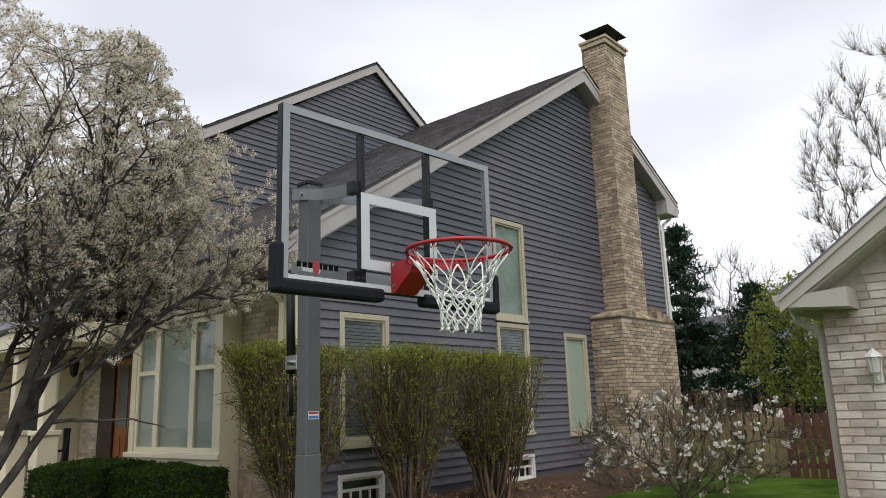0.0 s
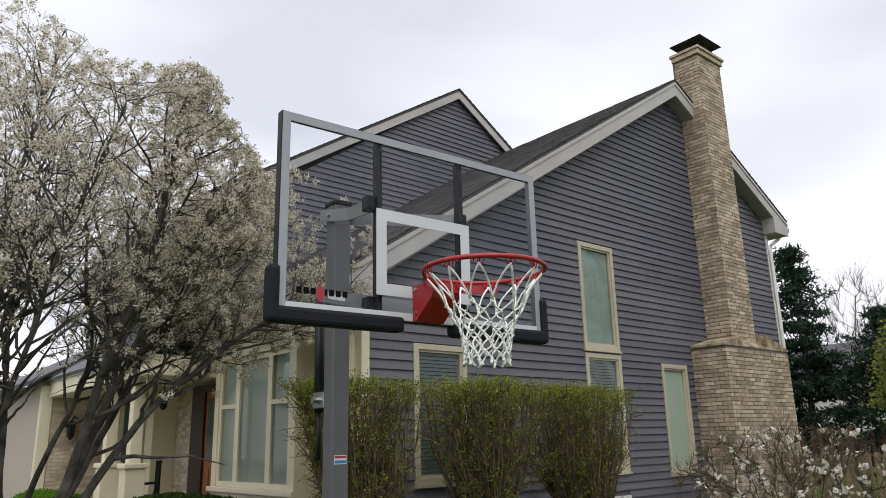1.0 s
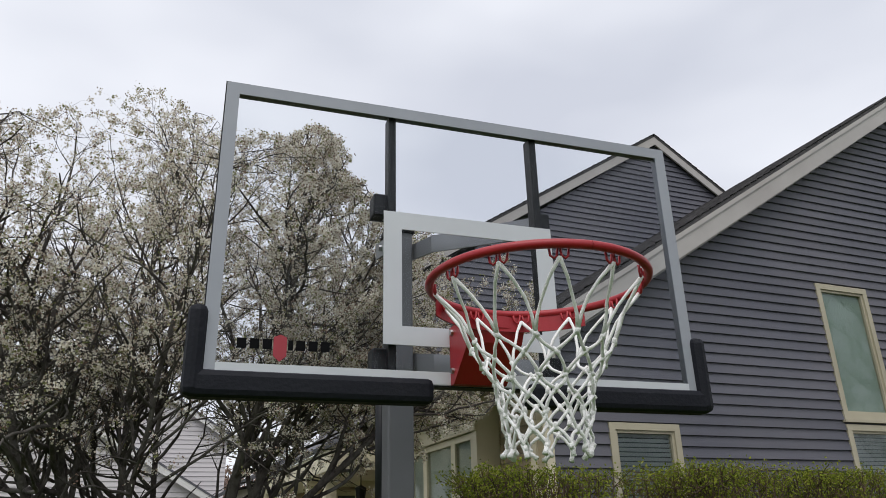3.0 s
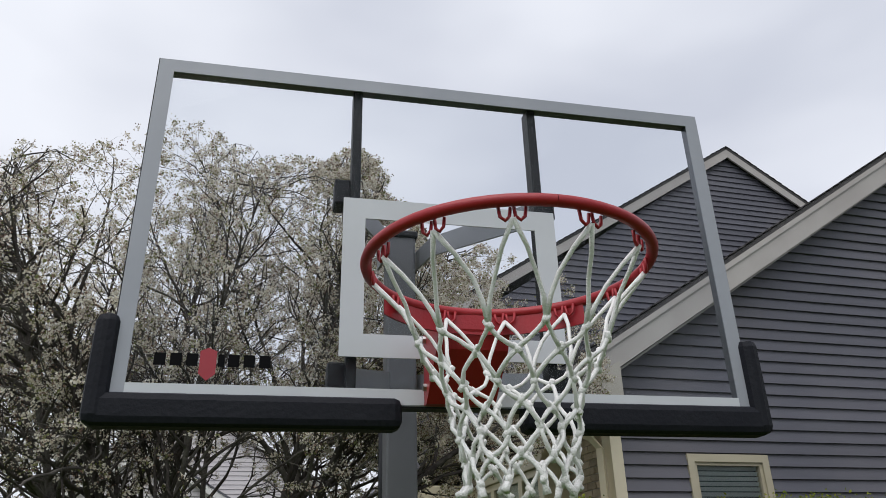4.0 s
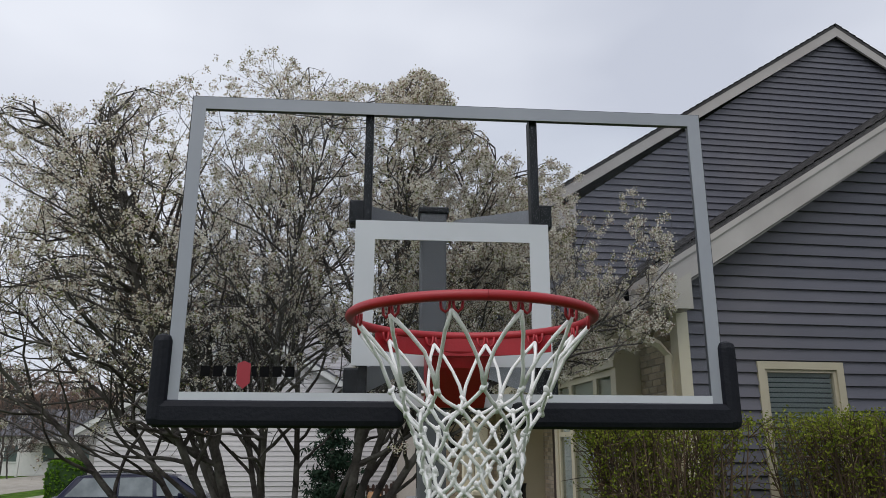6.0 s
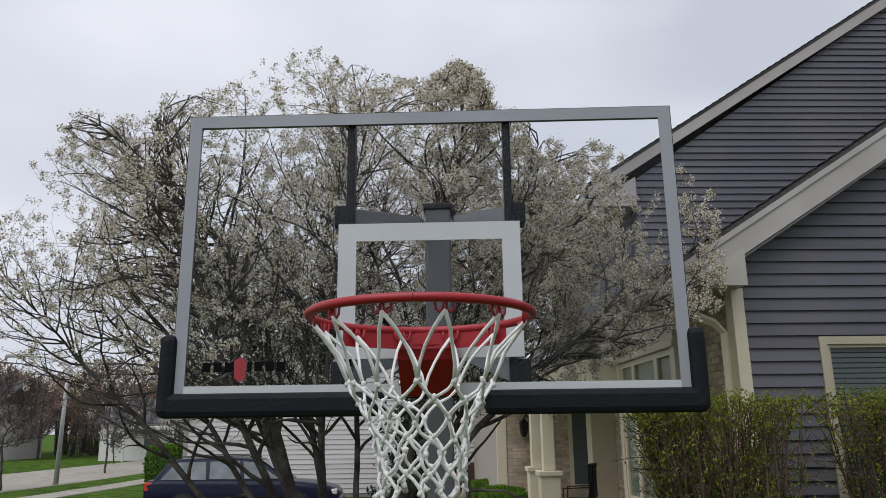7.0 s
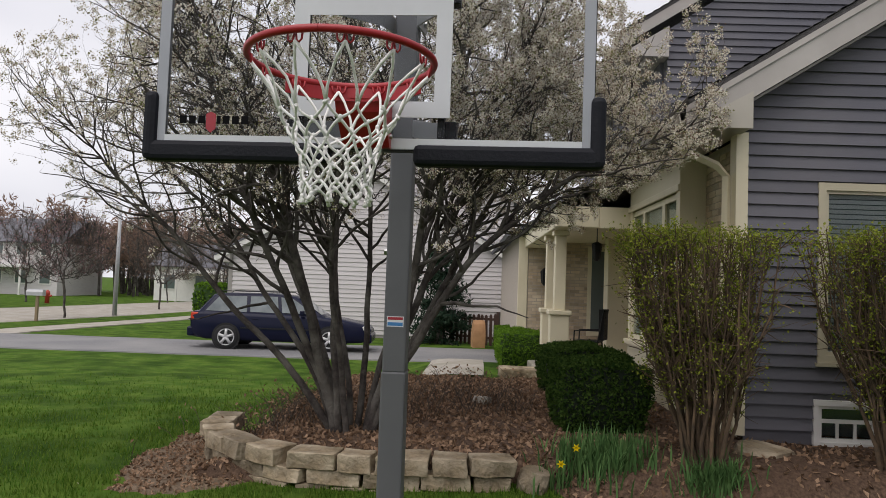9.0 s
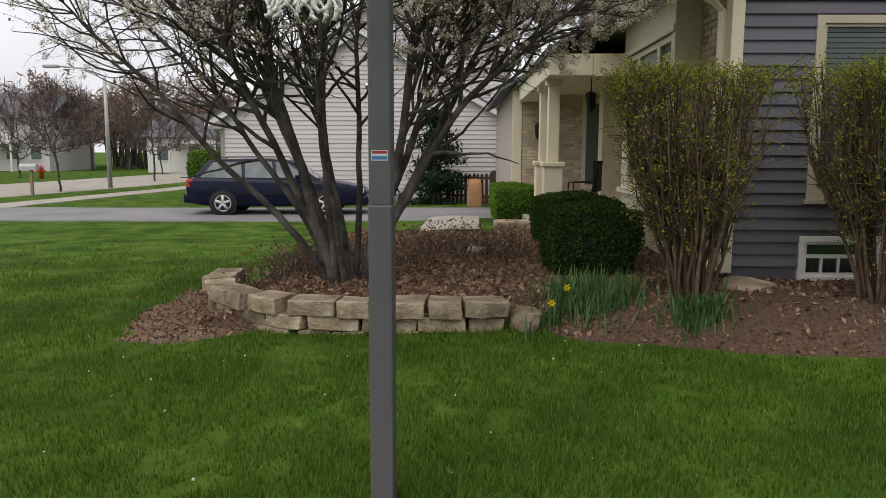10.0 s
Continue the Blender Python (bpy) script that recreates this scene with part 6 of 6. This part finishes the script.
link("side_wall", MB().box(NX - 7, NX - 0.2, -5.4, -5.2, 0, 2.8).box(NX - 7, NX - 0.2, 4.2, 4.4, 0, 2.8), M["white_siding"], white_house)
UPN = (-3.4, 5.5, 0.6, 8.0, 4.6, 5.5)
# same dark backing, its colour standing for shadow in the lap gaps
white_upper = backing(white_house, NX - 3.4, NX - 3.2, UPN, 3.0, 5.2, [], M["soffit"], "upper_wall")
for ye in (-3.9, 5.1):
    slab("roof", [(NX - 2.9, ye, 5.3), (NX - 10, ye, 5.3), (NX - 10, 0.6, 8.2), (NX - 2.9, 0.6, 8.2)], 0.06, M["roof_grey"], white_house)
    link("rake_board", MB().prism([(ye, 5.25), (0.6, 8.15), (0.6, 7.93), (ye, 5.03)], "x", NX - 3.0, NX - 2.94), M["white"], white_house)
wn_ob = link("window", ring(4.6, 5.6, 0.95, 2.35, 0.09, -0.06, 0.06).turned(Matrix.Translation((NX - 1.9, -0.2, 0))), M["white"], white_house)
link("pane", MB().box(NX - 1.95, NX - 1.93, 4.45, 5.35, 1.0, 2.3), M["glass_win"], wn_ob)
link("wall", MB().box(NX - 6, NX - 1.96, 4.4, 5.8, 0, 2.9), M["white_siding"], white_house)

# ---- things by the driveway, porch and street ----
bag = thing("paper_bag", "tall brown paper garden-waste bag beside the driveway", "bag")
mb = MB()
for z, w, d in ((0, 0.19, 0.15), (0.25, 0.20, 0.155), (0.5, 0.19, 0.15), (0.72, 0.185, 0.11), (0.84, 0.17, 0.05)):
    mb.v += [(-d, -w, z), (d, -w + 0.01, z), (d + 0.01, 0.02, z + 0.02), (d, w, z), (-d, w - 0.01, z)]
for i in range(4):
    for k in range(5):
        mb.f.append((i * 5 + k, i * 5 + (k + 1) % 5, (i + 1) * 5 + (k + 1) % 5, (i + 1) * 5 + k))
mb.f += [(0, 1, 2, 3, 4), (24, 23, 22, 21, 20)]
link("sack", mb, M["paper"], bag)
bag.matrix_basis = pose(-23.4, 3.25, 0.06, 0, 3, 12)

chair = thing("patio_chair", "dark metal patio chair on the porch", "chair", m=pose(-13.5, 4.95, 0.58, 0, 0, 160))
for sx in (-0.23, 0.23):
    link("leg", MB().tube([(sx, 0.22, 0), (sx, 0.2, 0.62), (sx, -0.22, 0.64)], 0.013, 6), M["black"], chair)
    link("leg", MB().tube([(sx, -0.25, 0), (sx, -0.2, 0.42), (sx, -0.3, 1.0)], 0.013, 6), M["black"], chair)
link("seat", MB().cbox(-0.22, 0.22, -0.22, 0.22, 0.42, 0.45, 0.01), M["black"], chair)
for k in range(6):
    link("slat", MB().box(-0.2 + k * 0.075, -0.17 + k * 0.075, -0.30, -0.21, 0.47, 1.0), M["black"], chair)

hang = thing("hanging_lantern", "dark lantern hanging under the porch beam", "lamp")
link("cage", MB().tube([(-12.6, 4.9, 2.92), (-12.6, 4.9, 2.7), (-12.6, 4.9, 2.66), (-12.6, 4.9, 2.42), (-12.6, 4.9, 2.38)], [0.006, 0.01, 0.09, 0.06, 0.02], 6), M["black"], hang)
wall_l = thing("wall_lantern", "dark carriage lantern on the brick corner", "wall lamp")
link("cage", MB().tube([(-16.15, 4.45, 2.35), (-16.15, 4.45, 2.28), (-16.15, 4.45, 2.05), (-16.15, 4.45, 1.98)], [0.02, 0.09, 0.07, 0.02], 6), M["black"], wall_l)
link("bracket", MB().tube([(-16.15, 4.45, 2.33), (-16.2, 4.5, 2.42), (-16.3, 4.6, 2.38)], 0.015, 6), M["black"], wall_l)

street_lamp = thing("street_lamp", "grey metal street lamp beside the pavement", "street lamp")
link("pole", MB().tube([(-34.6, -13.6, -0.1), (-34.6, -13.6, 5.2)], [0.11, 0.07], 10), M["galv"], street_lamp, True)
link("arm", MB().tube([(-34.6, -13.6, 5.15), (-34.6, -14.6, 5.5), (-34.6, -15.8, 5.6)], 0.04, 8), M["galv"], street_lamp, True)
link("lamp_head", MB().cbox(-34.75, -34.45, -16.4, -15.7, 5.52, 5.66, 0.04), M["galv"], street_lamp)
mailbox = thing("mailbox", "grey mailbox on a wooden post by the street", "mailbox")
link("post", MB().cbox(-28.35, -28.25, -13.65, -13.55, -0.1, 1.0, 0.01), M["wood_fence"], mailbox)
mb = MB().prism([(-28.42, 1.0), (-28.18, 1.0), (-28.18, 1.14), (-28.22, 1.21), (-28.30, 1.24), (-28.38, 1.21), (-28.42, 1.14)], "y", -14.0, -13.35)
link("box", mb, M["galv"], mailbox)
hyd = thing("hydrant", "red fire hydrant across the street", "fire hydrant")
link("barrel", MB().tube([(-47, -24.0, -0.1), (-47, -24, 0.5), (-47, -24, 0.55), (-47, -24, 0.72), (-47, -24, 0.82)], [0.14, 0.13, 0.17, 0.14, 0.03], 10), M["hydrant"], hyd, True)
link("nozzle", MB().tube([(-47, -24.28, 0.45), (-47, -23.72, 0.45)], 0.07, 8), M["hydrant"], hyd)

STREET_TREES = [(-31.0, -14.0, 4.6, 1.9, 141), (-43.5, -15.2, 6.3, 2.6, 142), (-53.0, -14.6, 6.0, 2.5, 143), (-38.0, -24.5, 6.2, 2.8, 144), (-62.0, -15.5, 6.6, 2.8, 145), (-30.0, -21.6, 5.6, 2.4, 146), (-48.0, -26.0, 6.0, 2.8, 147), (-56.0, -19.8, 5.6, 2.6, 148)]
for i, (x, y, top, rad, seed) in enumerate(STREET_TREES):
    simple_tree("street_tree", "bare-branched street tree with reddish buds" if i % 3 == 0 else "bare-branched dark street tree", x, y, -0.12, 1.5, top, rad, seed,
                [("buds", LEAF["purple"] if i % 3 == 0 else LEAF["bud"], 0.16, 0.05, 0.06)], 520, 0.28, 2600, 0.55, 0.009, group="street trees", up=0.8, cap=0.13)
wood_bits = thing("far_woods", "hazy brown belt of bare trees beyond the street", "trees", kind="stuff")
mb, q = MB(), random.Random(9)
tips = []
for i in range(330):
    x, y = q.uniform(-95, -66), q.uniform(-60, 14)
    h = q.uniform(5, 9)
    mb.tube([(x, y, -0.3), (x + q.uniform(-.3, .3), y + q.uniform(-.3, .3), h * 0.5), (x + q.uniform(-.6, .6), y + q.uniform(-.6, .6), h)], [0.14, 0.09, 0.02], 5, False)
    for _ in range(16):
        z = q.uniform(0.25, 0.95) * h
        a, L = q.uniform(0, 6.28), (h - z) * 0.35 + 0.7
        e = (x + math.cos(a) * L, y + math.sin(a) * L, z + L * q.uniform(0.3, 1.0))
        mb.tube([(x, y, z), e], [0.03, 0.01], 3, False)
        tips += [(e[0] + q.gauss(0, .4), e[1] + q.gauss(0, .4), e[2] + q.gauss(0, .4)) for _ in range(12)]
link("stems", mb, M["bark"], wood_bits)
quads("twigs", np.array(tips), 0.15, LEAF["bud"], wood_bits, 10, stretch=5)


def far_house(x, y, w, d, h, label, wall, seed):
    ob = thing("house", label, "house", "far houses")
    q = random.Random(seed)
    link("wall", MB().box(x - d, x, y, y + w, -0.3, h), wall, ob)
    for s in (0, 1):
        slab("roof", [(x + 0.4 if s == 0 else x - d - 0.4, y - 0.4, h), (x + 0.4 if s == 0 else x - d - 0.4, y + w + 0.4, h), (x - d / 2, y + w + 0.4, h + d * 0.3), (x - d / 2, y - 0.4, h + d * 0.3)], 0.1, M["roof_grey"], ob)
    n = int(w / 2.2)
    for k in range(n):
        for z in ((0.9,) if h < 4 else (0.9, 3.4)):
            yy = y + (k + 0.5) * w / n
            wob = link("window", MB().box(x, x + 0.06, yy - 0.55, yy + 0.55, z, z + 1.35), M["white"], ob)
            link("pane", MB().box(x + 0.062, x + 0.075, yy - 0.45, yy + 0.45, z + 0.1, z + 1.25), M["glass_win"], wob)
    link("porch", MB().cbox(x, x + 1.8, y + w * 0.3, y + w * 0.8, 2.3, 2.6, 0.05).cbox(x + 1.6, x + 1.75, y + w * 0.31, y + w * 0.31 + 0.15, -0.3, 2.3, 0.02).cbox(x + 1.6, x + 1.75, y + w * 0.78, y + w * 0.78 + 0.15, -0.3, 2.3, 0.02), M["white"], ob)


far_house(-64, -44, 11, 8, 4.6, "grey two-storey house across the street", M["white_siding"], 1)
far_house(-62, -23.5, 8, 7, 2.9, "low white house across the street", M["white"], 2)
far_house(-66, -12.5, 8, 7, 2.9, "low white house behind the street trees", M["white"], 3)
# pale house beyond the conifers
pale = thing("house", "pale siding house beyond the conifers", "house", "far houses")
link("wall", MB().box(-19, -8, 37, 44, 0, 4.2), M["white_siding"], pale)
slab("roof", [(-19.5, 36.6, 4.1), (-7.5, 36.6, 4.1), (-7.5, 40.5, 6.2), (-19.5, 40.5, 6.2)], 0.1, M["roof_grey"], pale)

# ---- small pieces of the walls, last ----
lap_wall(gable_wall, WX, MAIN, 0.66, 8.21, holes)
lap_wall(upper_wall, UX, UP, 3.3, 9.35, [])
lap_wall(white_wall, NX, NROOF, 0.15, 5.7, [], 0.155, M["white_siding"], gap=0.013)
lap_wall(white_upper, NX - 3.2, UPN, 3.2, 7.95, [], 0.155, M["white_siding"], gap=0.013)


def lay(spots, parent, material, singly):
    """Bricks laid on a wall: singly, or as one joined skin where they are too many."""
    if singly:
        for s in spots:
            mb = MB()
            brick_mesh(s, mb)
            link("brick", mb, material, parent)
    else:
        mb = MB()
        for s in spots:
            brick_mesh(s, mb)
        tagged(link("bricks", mb, material, parent), kind="stuff")


CHIMNEY_NEAR.sort(key=lambda s: -s[3])
lay(CHIMNEY_NEAR[:300], chimney, M["brick"], True)
lay(CHIMNEY_NEAR[300:] + CHIMNEY_FAR, chimney, M["brick_isl"], False)
M["front_brick"] = mat("light_buff_brick", (0.56, 0.45, 0.32), 0.9, (0.38, 0.295, 0.205), 8, bump=0.4, bscale=70, vary=0.26, stain=(0.62, 0.53, 0.41), sscale=1.6)
M["front_brick_isl"] = mat("light_buff_brick_far", (0.56, 0.45, 0.32), 0.9, (0.38, 0.295, 0.205), 8, bump=0.4, bscale=70, vary=0.26, island=True, stain=(0.62, 0.53, 0.41), sscale=1.6)
lay(FRONT_BRICK[:230], front, M["front_brick"], True)
lay(FRONT_BRICK[230:], front, M["front_brick_isl"], False)
lay(WING_BRICK, wing, M["front_brick_isl"], False)
GARAGE_BRICK.sort(key=lambda s: s[1])
M["pale_brick_isl"] = mat("pale_brick_far", (0.54, 0.45, 0.385), 0.9, (0.35, 0.27, 0.225), 7, bump=0.4, bscale=60, vary=0.22, island=True, stain=(0.68, 0.62, 0.57), sscale=2.0)
lay(GARAGE_BRICK[:300], garage_wall, M["pale_brick"], True)
lay(GARAGE_BRICK[300:], garage_wall, M["pale_brick_isl"], False)
